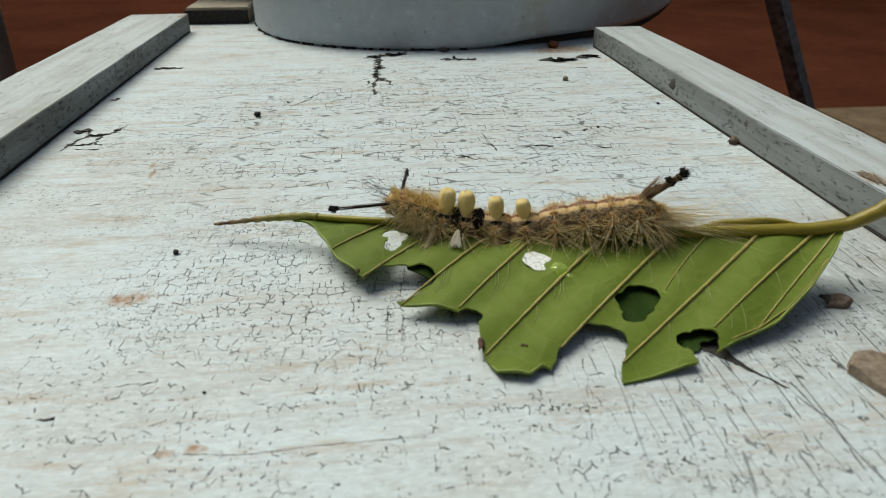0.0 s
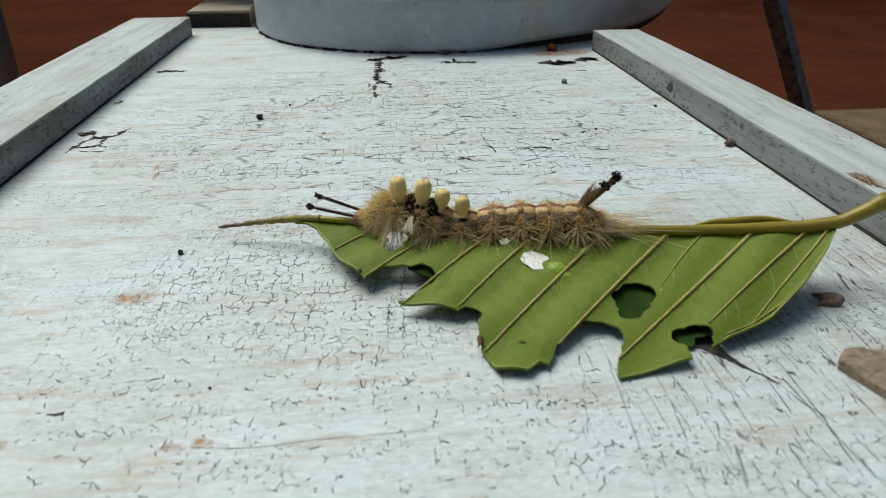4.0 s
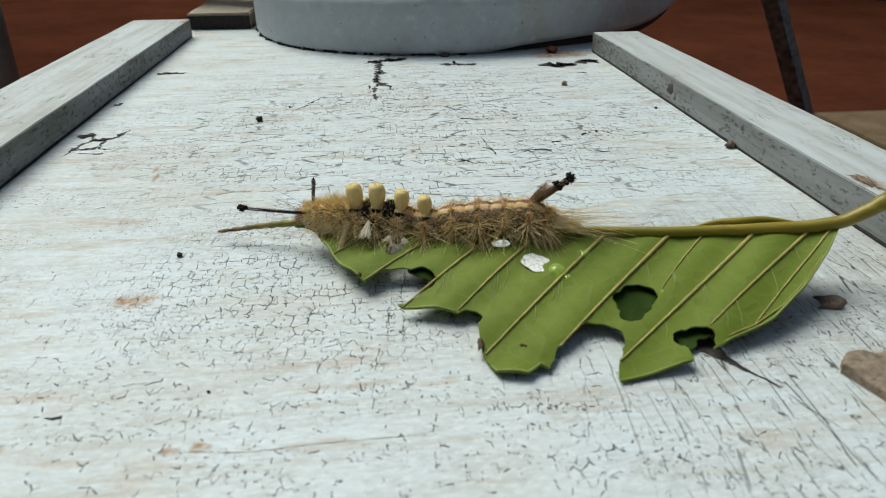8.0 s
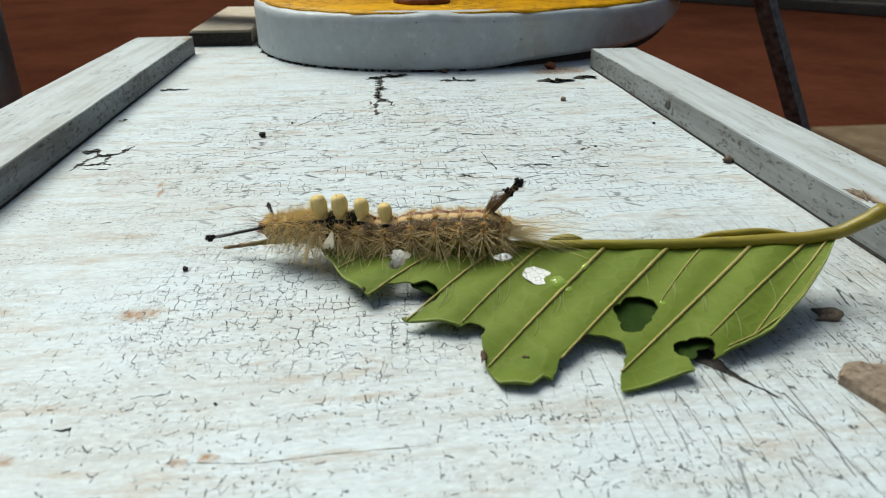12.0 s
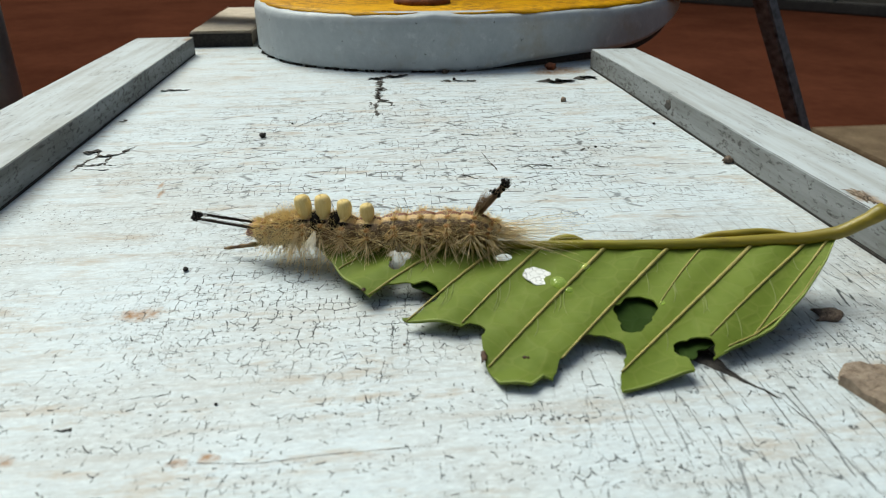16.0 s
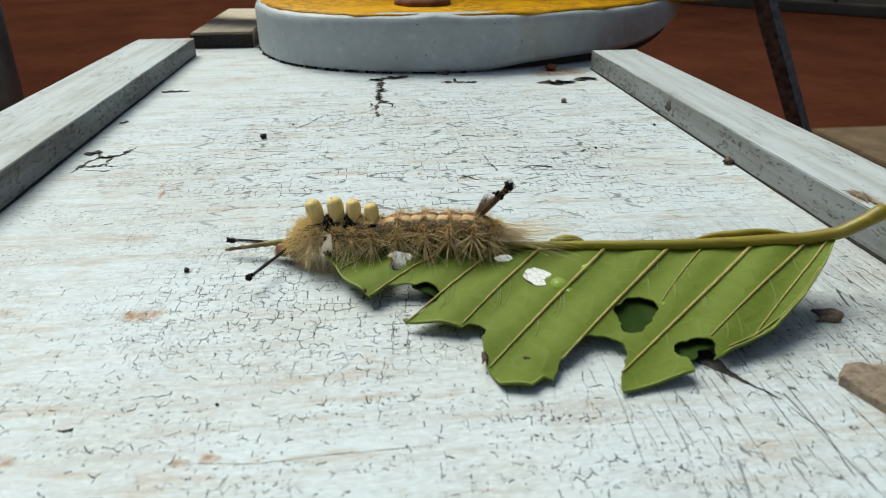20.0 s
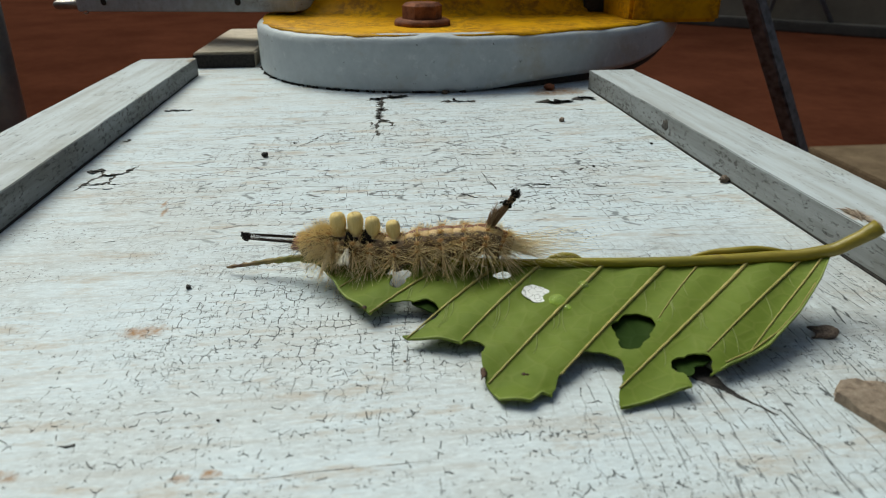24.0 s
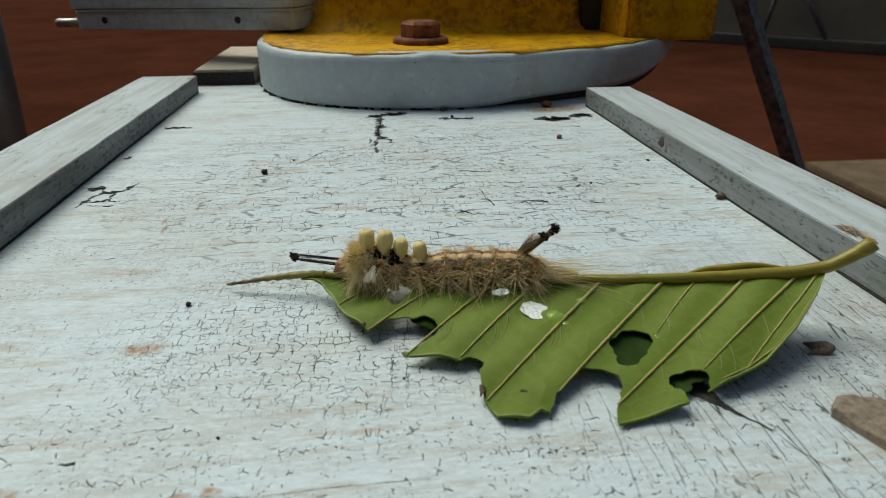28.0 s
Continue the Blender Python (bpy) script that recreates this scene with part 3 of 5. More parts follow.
# Flat black discs paint the dark inside of the holes.
for x in (22, 79):
    g = Geo()
    tube(g, [(0, 0, 0), (0, 0.18, 0)], [1.25, 1.25], 14)
    part("bolt_hole", g, DIRT_AND_SHADE, guide, "dark round bolt hole", mpose(x, 0.03, 3.4))
g = Geo()
tube(g, [(0, 0, 0), (12, 0, 0), (13.2, 0, 0)], [1.7, 1.7, 1.2], 14)
part("pin", g, PIN, guide, "dull round steel pin", mpose(91.5, -3, 2.2))

# ---- surroundings ----
g = Geo()
for x in (-60000, 60000):
    for y in (-60000, 60000):
        g.v.append((x, y, -450))
g.f.append((0, 2, 3, 1))
tagged(part("ground", g, GROUND), "red-brown paved yard ground", "ground", kind="structure")
back = thing("wall_back", "dull beige wall behind a low grey kerb", "wall", mpose(2519, 3749, -450, 0, 0, -45.8), kind="structure")
g = Geo()
# Raised far above the view to cut low sky light.
bar(g, (-9000, 120, 0), (5000, 320, 4200), 5)
part("wall_face", g, WALL, back)
g = Geo()
bar(g, (-9000, 0, 0), (5000, 119, 60), 8)
part("kerb", g, KERB, back, "low grey concrete kerb")
# Two unseen walls, added to block sky light from near the horizon.
for nm, at in (("sky_block_front", (0, -4200, -450, 0, 0, 180)), ("sky_block_left", (-4800, 0, -450, 0, 0, 90))):
    g = Geo()
    bar(g, (-6000, 0, 0), (6000, 200, 4200), 5)
    tagged(part(nm, g, WALL, m=mpose(*at)), "plain unseen wall added to block low sky light", "wall", kind="structure")
plank = thing("timber_plank", "blurred beige timber plank lying on the ground", "plank")
g = Geo()
bar(g, (1085, 1130, -449.5), (2600, 1425, -430), 3)
part("plank_board", g, TIMBER, plank)


def strut(name, label, top, foot, wide, mat):
    """A square iron leg that stands on the ground."""
    t = thing(name, label, "leg")
    a, b = Vector(top), Vector(foot)
    d = (b - a).normalized()
    up = Vector((-d.z, 0, d.x)).normalized()
    nx = (up * math.cos(radians(58)) + Vector((0, -1, 0)) * math.sin(radians(58))).normalized()
    ny = d.cross(nx)
    t.matrix_basis = Matrix.Translation(a * MM) @ Matrix((nx, ny, d)).transposed().to_4x4()
    ln = (b - a).length
    g = Geo()
    bar(g, (-wide / 2, -wide / 2, 0), (wide / 2, wide / 2, ln), 0.8, 0.25, 30, 2.0)
    part("bar", g, mat, t)
    g = Geo()
    bar(g, (-wide / 2 - 1, -wide / 2 - 1, ln - 3), (wide / 2 + 1, wide / 2 + 1, ln), 0.5)
    part("foot", g, mat, t)
    return t


strut("iron_leg", "dark speckled square iron leg slanting to the ground", (187.0, 300, 60), (459.0, 300, -450), 9.2, IRON)
post = thing("metal_post", "blurred grey round metal post", "post")
g = Geo()
tube(g, [(-201, 300, 80), (-206, 300, -52), (-238, 300, -450)], [13, 13, 13], 20)
part("tube", g, GREY_METAL, post)

chair = thing("metal_chair", "blurred dark thin metal chair frame by the wall", "chair")
for name, a, b in (("leg", (2675, 3673, -390), (2500, 3855, 0)), ("leg", (2425, 3930, -390), (2476, 3880, 0)), ("seat_rail", (2500, 3855, 0), (2476, 3880, 0))):
    g = Geo()
    tube(g, [a, b], [13, 13], 10)
    part(name, g, IRON, chair)

# ---- the leaf ----
TURN = -13.414
LEAF_AT = mpose(0, -4.86, 0, 0, 0, TURN)
RIB_S = (-23.4, -18.0, -12.2, 0.0, 12.0, 24.7, 36.7, 44.0, 47.5, 50.0, 52.0)
RIB_Z = (1.0, 2.1, 3.0, 3.4, 3.7, 4.4, 5.5, 6.4, 7.4, 9.2, 11.0)


def rib_z(s):
    return float(np.interp(s, RIB_S, RIB_Z))


MARGIN_S = (-13.6, -10.4, -7.1, -4.8, -2.6, 2.2, 7.8, 9.8, 10.1, 10.7, 12.1, 14.8, 15.9, 22.3, 24.4, 29.3, 33.6, 37.8, 42.0, 45.4, 47.2)
MARGIN_D = (0.1, 1.6, 6.1, 8.6, 10.4, 14.0, 14.4, 14.8, 17.1, 19.7, 22.2, 22.2, 20.8, 21.9, 21.0, 18.8, 15.3, 12.6, 8.0, 3.3, 0.2)
BITES = ((0.6, 10.7, 3.0), (3.2, 9.2, 1.7), (9.0, 14.9, 1.2), (21.3, 16.7, 2.35), (20.7, 18.2, 2.65), (20.1, 19.6, 2.9), (19.8, 21.1, 3.0), (19.4, 22.6, 3.1),
         (29.3, 15.7, 1.2), (30.3, 15.2, 1.0), (31.1, 15.2, 0.85), (30.2, 16.6, 1.2), (31.0, 16.2, 0.8), (30.4, 17.4, 1.15), (30.6, 18.2, 1.15), (31.0, 19.0, 1.4),
         (25.6, 10.1, 1.8), (23.95, 10.7, 1.0), (25.0, 11.4, 1.7), (24.6, 12.9, 1.15),
         (-1.4, 1.9, 0.95), (-0.4, 2.9, 1.15), (-0.6, 4.2, 0.95), (-0.75, 4.9, 0.72), 
         (11.3, 1.8, 0.95), (11.6, 2.2, 0.8), (10.8, 1.7, 0.6))


def leaf_height(s, d):
    """Height of the blade: highest at the midrib, drooping to the board."""
    zm = np.interp(s, RIB_S, RIB_Z) - 0.35
    q = np.clip(1 - d / 20.0, 0, 1)
    far = 0.35 * np.clip(-d, 0, 2)
    ripple = 0.2 * np.sin((s + 0.66 * d) * 0.95) + 0.02 * np.sin(s * 2.3 - d * 1.7) * np.clip(d / 6, 0, 1) + 0.1 * np.sin(s * 0.5 + d * 0.3)
    return 0.75 + (zm - 0.75) * q + far + ripple * np.clip(d, 0, 1)


def leaf_inside(s, d):
    """Above zero inside the blade."""
    edge = np.interp(s, MARGIN_S, MARGIN_D)
    far = 0.35 + 1.1 * np.exp(-((s - 38.5) / 4.0) ** 2) + 0.5 * np.exp(-((s - 19) / 2.0) ** 2)
    f = np.minimum((edge - d) * 0.75, d + far)
    f = np.minimum(f, np.minimum(s + 13.6, 47.2 - s))
    for k, (a, b, r) in enumerate(BITES):
        ang = np.arctan2(d - b, s - a)
        rr = r * (1 + 0.03 * np.sin(3 * ang + k) + 0.025 * np.sin(8 * ang + 2 * k))
        f = np.minimum(f, np.hypot(s - a, d - b) - rr)
    return f


def folded_inside(s, d):
    """Above zero inside the half that is folded under the blade."""
    edge = np.interp(s, MARGIN_S, MARGIN_D)
    f = np.minimum(np.minimum(np.minimum(edge - 2.2, 15.0) - d, d - 0.8), np.minimum(s - 22.0 - 0.08 * d, 45.5 - s))
    for a, b, r in ((20.8, 14.2, 3.3), (19.8, 17.4, 3.6)):
        f = np.minimum(f, np.hypot(s - a, d - b) - r)
    f = np.maximum(f, 0.8 - np.hypot(s - 29.6, d - 15.5))
    return np.maximum(f, 2.5 - np.hypot((s - 4.6) * 0.75, d - 6.0))


def blade_mesh(leaf_inside, lies_flat=False):
    step = 0.2
    S, D = np.meshgrid(np.arange(-13.8, 47.4, step), np.arange(-1.8, 23.0, step), indexing="ij")
    F = leaf_inside(S, D)
    near = np.zeros_like(F, bool)
    cell = (F[:-1, :-1] > 0) | (F[1:, :-1] > 0) | (F[:-1, 1:] > 0) | (F[1:, 1:] > 0)
    for a, b in ((0, 0), (1, 0), (0, 1), (1, 1)):
        near[a:a + cell.shape[0], b:b + cell.shape[1]] |= cell
    out = near & (F <= 0)
    s, d = S[out].copy(), D[out].copy()
    for _ in range(6):
        f, e = leaf_inside(s, d), 0.01
        gs, gd = (leaf_inside(s + e, d) - f) / e, (leaf_inside(s, d + e) - f) / e
        k = f / (gs * gs + gd * gd + 0.05)
        s, d = s - np.clip(k * gs, -0.1, 0.1), d - np.clip(k * gd, -0.1, 0.1)
    S[out], D[out] = s, d
    Z = np.maximum(leaf_height(S, D) - 0.8 + 0.12 * np.sin(S * 1.1 + D * 0.6), 0.3 + 0.02 * np.clip(S - 11, 0, 40)) if lies_flat else leaf_height(S, D)
    idx = -np.ones(F.shape, int)
    idx[near] = np.arange(near.sum())
    top = np.stack([S[near], -D[near], Z[near]], 1)
    low = top - (0, 0, 0.16)
    n = len(top)
    i, j = np.nonzero(cell)
    quads = np.stack([idx[i, j], idx[i, j + 1], idx[i + 1, j + 1], idx[i + 1, j]], 1)
    edges = {}
    for q in quads.tolist():
        for a, b in zip(q, q[1:] + q[:1]):
            if (b, a) in edges:
                del edges[(b, a)]
            else:
                edges[(a, b)] = True
    faces = quads[:, ::-1].tolist() + (quads + n).tolist() + [(a + 2 * n, b + 2 * n, b + 3 * n, a + 3 * n) for a, b in edges]
    g = Geo()
    g.v, g.f = np.concatenate([top, low, top, low]).tolist(), faces
    return g


def leaf_material(name, a, b, vein, shine=0.22):
    m = Mat(name, 0.6, spec=shine)
    big, fine = m.noise(90, 4), m.noise(900, 4)
    net = m.cells(1, m.space((420, 420, 420)))
    c = m.ramp(m.maths("ADD", m.maths("MULTIPLY", big, 0.7), m.maths("MULTIPLY", fine, 0.3)), [(0.38, a), (0.62, b)])
    c = m.mix(m.maths("MULTIPLY", m.ramp(net, [(0.0, 1.0), (0.07, 0.0)]), 0.38), c, vein)
    spots = m.ramp(m.noise(330, 2), [(0.77, 0.0), (0.8, 1.0)])
    c = m.mix(m.maths("MULTIPLY", spots, 0.6), c, (0.12, 0.07, 0.02))
    m.colour(c).bump(m.maths("ADD", m.maths("MULTIPLY", m.ramp(net, [(0.0, 1.0), (0.12, 0.0)]), 0.3), m.maths("MULTIPLY", fine, 0.8)), 0.55, 0.00012)
    return m.glow_through((0.075, 0.13, 0.010), 0.22).m


GREEN = leaf_material("leaf_underside", (0.134, 0.192, 0.023), (0.182, 0.247, 0.037), (0.235, 0.28, 0.065))

DEEP_GREEN = leaf_material("leaf_upper_side", (0.022, 0.046, 0.009), (0.040, 0.074, 0.015), (0.05, 0.085, 0.024), 0.05)


def rib_material():
    m = Mat("midrib", 0.42)
    x = m.xyz()[0]
    n = m.noise(1, 4, 0.6, m.space((120, 900, 900)))
    c = m.ramp(n, [(0.35, (0.20, 0.195, 0.012)), (0.7, (0.38, 0.315, 0.032))])
    c = m.mix(m.maths("MULTIPLY", m.ramp(m.maths("MULTIPLY", x, 10), [(0.18, 0.0), (0.42, 1.0)]), 0.45), c, (0.22, 0.14, 0.02))
    return m.colour(m.mix(m.maths("MULTIPLY", m.ramp(m.noise(400, 4), [(0.6, 0.0), (0.75, 1.0)]), 0.5), c, (0.15, 0.075, 0.025))).bump(n, 0.4, 0.0002).m


RIB = rib_material()
VEIN = simple("side_vein", (0.25, 0.235, 0.055), (0.42, 0.345, 0.11), 500, 0.5).m


def tip_material():
    m = Mat("dry_leaf_tip", 0.6)
    n = m.noise(1, 5, 0.7, m.space((500, 900, 900)))
    c = m.ramp(n, [(0.36, (0.17, 0.17, 0.025)), (0.62, (0.33, 0.29, 0.07))])
    dry = m.ramp(m.maths("ADD", m.maths("MULTIPLY", m.xyz()[0], -40), m.maths("MULTIPLY", n, 0.35)), [(0.78, 0.0), (1.0, 1.0)])
    c = m.mix(dry, c, m.ramp(n, [(0.40, (0.085, 0.04, 0.016)), (0.62, (0.30, 0.20, 0.09))]))
    return m.colour(c).bump(n, 0.6, 0.0002).m


TIP = tip_material()
leaf = thing("leaf", "green chewed leaf lying underside up on the board", "leaf", LEAF_AT)
part("blade", blade_mesh(leaf_inside), GREEN, leaf, "green leaf blade with bitten edges and holes")
part("folded_half", blade_mesh(folded_inside, True), DEEP_GREEN, leaf, "dark green half folded under the blade")
g = Geo()
ss = [-11 + 62.3 * k / 90 for k in range(91)]
tube(g, [(s, 0.12 * math.sin(s * 0.35), rib_z(s)) for s in ss], [0.38 + 0.36 * ((s + 11) / 60) ** 1.3 + (0.12 if s > 50.6 else 0) for s in ss], 14)
part("midrib", g, RIB, leaf, "thick olive midrib and stalk")
g = Geo()
ss = [-23.4 + 13 * k / 40 for k in range(41)]
tube(g, [(s, 0.12 * math.sin(s * 0.35) + 0.06 * math.sin(s * 5), rib_z(s)) for s in ss],
     [0.18 + 0.27 * min(1, (s + 23.4) / 9) + 0.05 * math.sin(s * 4.1) for s in ss], 10)
part("tip", g, TIP, leaf, "dry brown bare leaf tip")
VEINS = ((-2.6, 0.80, 6.0, 0.2), (4.6, 0.70, 10.3, 0.24), (10.5, 0.60, 13.9, 0.26), (15.8, 0.57, 14.0, 0.26), (22.9, 0.61, 19.6, 0.3), (30.0, 0.68, 18.2, 0.3),
         (33.6, 0.62, 9.6, 0.15), (38.8, 0.82, 19.3, 0.3), (44.3, 0.89, 14.2, 0.24), (46.6, 0.8, 13.6, 0.18))
for s0, slope, reach, r in VEINS:
    g = Geo()
    pts, rad = [], []
    for k in range(37):
        d = reach * k / 36
        s = s0 - slope * d - 0.25 * math.sin(math.pi * k / 36)
        if leaf_inside(np.array(s), np.array(d)) < -0.15 and k > 2:
            continue
        pts.append((s, -d, float(leaf_height(np.array(s), np.array(d))) + 0.06))
        rad.append(r * 0.66 * (1.25 - 0.75 * k / 36) * (1 + 0.07 * math.sin(k * 2.1)))
    tube(g, pts, rad, 8)
    part("side_vein", g, VEIN, leaf)
g = Geo()
pts = [(s, -(float(np.interp(s, MARGIN_S, MARGIN_D)) - 0.45), 0) for s in (33.2, 34, 36, 39, 42, 44.5)]
tube(g, [(s, y, float(leaf_height(np.array(s), np.array(-y))) + 0.05) for s, y, _ in pts], [0.08] * 6, 6)
part("side_vein", g, VEIN, leaf)

RIM = simple("leaf_margin", (0.19, 0.25, 0.045), (0.27, 0.33, 0.075), 500, 0.6).m
for s0, s1 in ((11.6, 16.6), (23.0, 29.2), (32.6, 46.6), (-12.0, -3.4), (2.6, 7.6)):
    pts = []
    for k in range(41):
        s = s0 + (s1 - s0) * k / 40
        d = float(np.interp(s, MARGIN_S, MARGIN_D)) - 0.14
        if leaf_inside(np.array(s), np.array(d)) > -0.1:
            pts.append((s, -d, float(leaf_height(np.array(s), np.array(d))) + 0.02))
    if len(pts) > 5:
        g = Geo()
        tube(g, pts, [0.13 * (0.4 + 0.6 * math.sin(math.pi * (k + 1) / (len(pts) + 1)) ** 0.5) for k in range(len(pts))], 7)
        part("margin_rim", g, RIM, leaf, "pale rolled margin of the blade")
for s0, s1, rise in ((32.5, 43.5, 0.75), (16.5, 20.5, 0.55)):
    g = Geo()
    ss = [s0 + (s1 - s0) * k / 24 for k in range(25)]
    tube(g, [(s, 0.85 + 0.1 * math.sin(s * 1.3), rib_z(s) + rise * math.sin(math.pi * (s - s0) / (s1 - s0)) ** 0.6) for s in ss],
         [0.12 + 0.3 * math.sin(math.pi * k / 24) for k in range(25)], 8)
    part("rolled_edge", g, RIB, leaf, "rolled remnant of the far leaf half")
FINE = simple("fine_vein", (0.17, 0.22, 0.045), (0.21, 0.255, 0.06), 600, 0.6).m
vein_rng = random.Random(11)
for s0, slope, reach, _ in VEINS[1:9]:
    for _ in range(4):
        d0 = vein_rng.uniform(1.5, reach * 0.85)
        ln, way = vein_rng.uniform(2.0, 4.6), vein_rng.choice((1, 1, 1, -0.6))
        pts = []
        for k in range(12):
            q = k / 11
            d, s = d0 + ln * q, s0 - slope * d0 - 0.15 + way * ln * (0.22 * q - 0.3 * q * q)
            if leaf_inside(np.array(s), np.array(d)) > 0.25:
                pts.append((s, -d, float(leaf_height(np.array(s), np.array(d))) + 0.01))
        if len(pts) > 4:
            g = Geo()
            tube(g, pts, [0.07 * (1 - 0.6 * k / len(pts)) for k in range(len(pts))], 5)
            part("fine_vein", g, FINE, leaf)
SCAR = simple("brown_scar", (0.03, 0.015, 0.01), (0.11, 0.055, 0.03), 1500, 0.7).m
for s, d, rs, rd in ((10.35, 18.4, 0.3, 1.0), (14.2, 18.3, 0.22, 0.2), (14.55, 18.45, 0.12, 0.1), (-3.3, 9.6, 0.25, 0.3), (4.0, 3.6, 0.1, 0.12)):
    g = Geo()
    blob(g, (0, 0, 0), (rs, rd, 0.16), 10, 6, 0.7, s)
    part("brown_scar", g, SCAR, leaf, "brown scar on the blade", mpose(s, -d, float(leaf_height(np.array(s), np.array(d)))))


def water():
    m = Mat("water", 0.04)
    # Green body colour stands for the light that a clear drop gathers.
    m.colour((0.68, 0.84, 0.30))
    m.b.inputs["Transmission Weight"].default_value = 0.8
    m.b.inputs["IOR"].default_value = 1.33
    return m.m


WATER_LIT = water()
ON_LEAF = [(leaf, mpose(0, 0, 0))]
for s, d, r in ((17.5, 6.8, 0.95), (18.6, 7.6, 0.45), (20.5, 3.7, 0.65), (27.9, 9.6, 0.3)):
    drop = Geo()
    blob(drop, (0, 0, 0), (r, r, 0.6 * r), 24, 14)
    o = part("water_drop", drop, WATER_LIT)
    ON_LEAF.append((o, mpose(s, -d, float(leaf_height(np.array(s), np.array(d))) + 0.02, 8, 0, 0)))
    o.visible_shadow = False
    tagged(o, "clear round water drop resting on the leaf", "water drop", "drops on the leaf")

FLAKE = Mat("white_paint_flake", 0.7, spec=0.2)
FLAKE.colour(FLAKE.mix(FLAKE.maths("MULTIPLY", FLAKE.ramp(FLAKE.cells(1500), [(0.0, 1.0), (0.06, 0.0)]), FLAKE.ramp(FLAKE.noise(900, 3), [(0.40, 0.0), (0.52, 0.95)])), (0.84, 0.86, 0.85), (0.22, 0.23, 0.22))).bump(FLAKE.noise(1500, 3), 0.6, 0.0002)
g, n = Geo(), 26
g.smooth = False
pts = []
for k in range(n):
    a = 2 * math.pi * k / n
    q = 1 + 0.22 * noise.noise(Vector((math.cos(a) * 1.5, math.sin(a) * 1.5, 1.7))) + 0.2 * noise.noise(Vector((math.cos(a) * 4, math.sin(a) * 4, 1.7)))
    pts.append((1.6 * q * math.cos(a) - 0.2 * math.sin(a), 1.6 * q * math.sin(a)))
sheet(g, pts, 0, 0.1, 0.08, 1.7)
o = part("paint_flake", g, FLAKE.m)
slope = math.degrees(math.atan2(float(leaf_height(np.array(15.2), np.array(4.6)) - leaf_height(np.array(15.2), np.array(6.6))), 2))
ON_LEAF.append((o, mpose(15.2, -5.6, float(leaf_height(np.array(15.2), np.array(5.6))) + 0.1, slope, 0, 0)))
tagged(o, "small white cracked paint flake lying on the leaf", "paint flake")

# ---- litter and marks on the board ----


def scrap(name, label, category, at, size, mat, seed, height, n=14, rz=0, ry=0):
    g = Geo()
    pts = []
    for k in range(n):
        a = 2 * math.pi * k / n
        q = 1 + 0.28 * noise.noise(Vector((math.cos(a) * 1.6, math.sin(a) * 1.6, seed)))
        pts.append((size[0] * math.cos(a) * q, size[1] * math.sin(a) * q))
    sheet(g, pts, 0, height, height * 0.5, seed)
    o = part(name, g, mat)
    o.matrix_basis = mpose(at[0], at[1], 0.02, 0, ry, rz)
    return tagged(o, label, category)


def crumb(at, r, mat, seed, label, name="dirt_crumb"):
    g = Geo()
    blob(g, (0, 0, r * 0.55), (r, r * 0.8, r * 0.62), 10, 7, 0.7, seed)
    o = part(name, g, mat, m=mpose(at[0], at[1], 0, 0, 0, seed * 40))
    return tagged(o, label, "crumb")


def chip(name, label, corners, height, mat, m, seed):
    """A broken flat piece with straight torn edges."""
    pts = []
    for (x0, y0), (x1, y1) in zip(corners, corners[1:] + corners[:1]):
        for k in range(7):
            q = k / 7
            x, y = x0 + (x1 - x0) * q, y0 + (y1 - y0) * q
            n = noise.noise_vector(Vector((x * 1.3, y * 1.3, seed)))
            pts.append((x + 0.22 * n.x, y + 0.22 * n.y))
    g = Geo()
    g.smooth = False
    sheet(g, pts, 0, height, height * 0.55, seed)
    return tagged(part(name, g, mat, m=m), label, "scrap")


chip("bark_chip", "flat brown dry bark chip on the board", [(37.3, -31.7), (38.2, -30.3), (39.7, -29.7), (41.7, -30.2), (44.2, -31.4), (47.0, -33.4), (46.4, -38.2), (39.3, -37.2)], 0.95, BARK, mpose(0, 0, 0.02), 3.1)
curl = Geo()
for k in range(13):
    a = -0.2 + 2.3 * k / 12
    for j in range(9):
        w = -1.15 + 2.3 * j / 8
        r = 0.95 + 0.2 * noise.noise(Vector((w, a, 3.0)))
        curl.v.append((w + 0.3 * math.sin(a * 2), -r * math.cos(a) * (1.0 - 0.12 * w), 0.15 + r * math.sin(a) * (0.75 + 0.2 * w)))
curl.f = [(k * 9 + j, k * 9 + j + 1, (k + 1) * 9 + j + 1, (k + 1) * 9 + j) for k in range(12) for j in range(8)]
curl_ob = part("leaf_scrap", curl, DEAD, m=mpose(43.1, -21.0, 0.02, 0, 0, -14))
thick = curl_ob.modifiers.new("thick", "SOLIDIFY")
thick.thickness = 0.00022
tagged(curl_ob, "curled dark dry leaf scrap on the board", "scrap")
CRUMBS = [(-25, 50.9, 0.75), (-26.8, -3.1, 0.4), (-20.2, 59.6, 0.25), (44.3, 91.5, 0.8), (40.4, 72, 0.8), (17.9, 97.2, 0.5), (37, 37.8, 0.28), (-18.3, -28.5, 0.17),
          (-1.5, -21.3, 0.15), (-48, -9, 0.3), (53.7, 51.3, 0.35)]
for k, (x, y, r) in enumerate(CRUMBS):
    crumb((x, y), r, DIRT_AND_SHADE if k not in (4, 8) else BARK, 1.3 + k, "small dark dirt crumb on the board")
crumb((16.5, 105.5), 0.95, DEAD, 4.4, "brown dirt lump beside the base plate")
crumb((46.5, 107.5), 1.5, RUST, 8.4, "rusty brown lump beside the base plate")
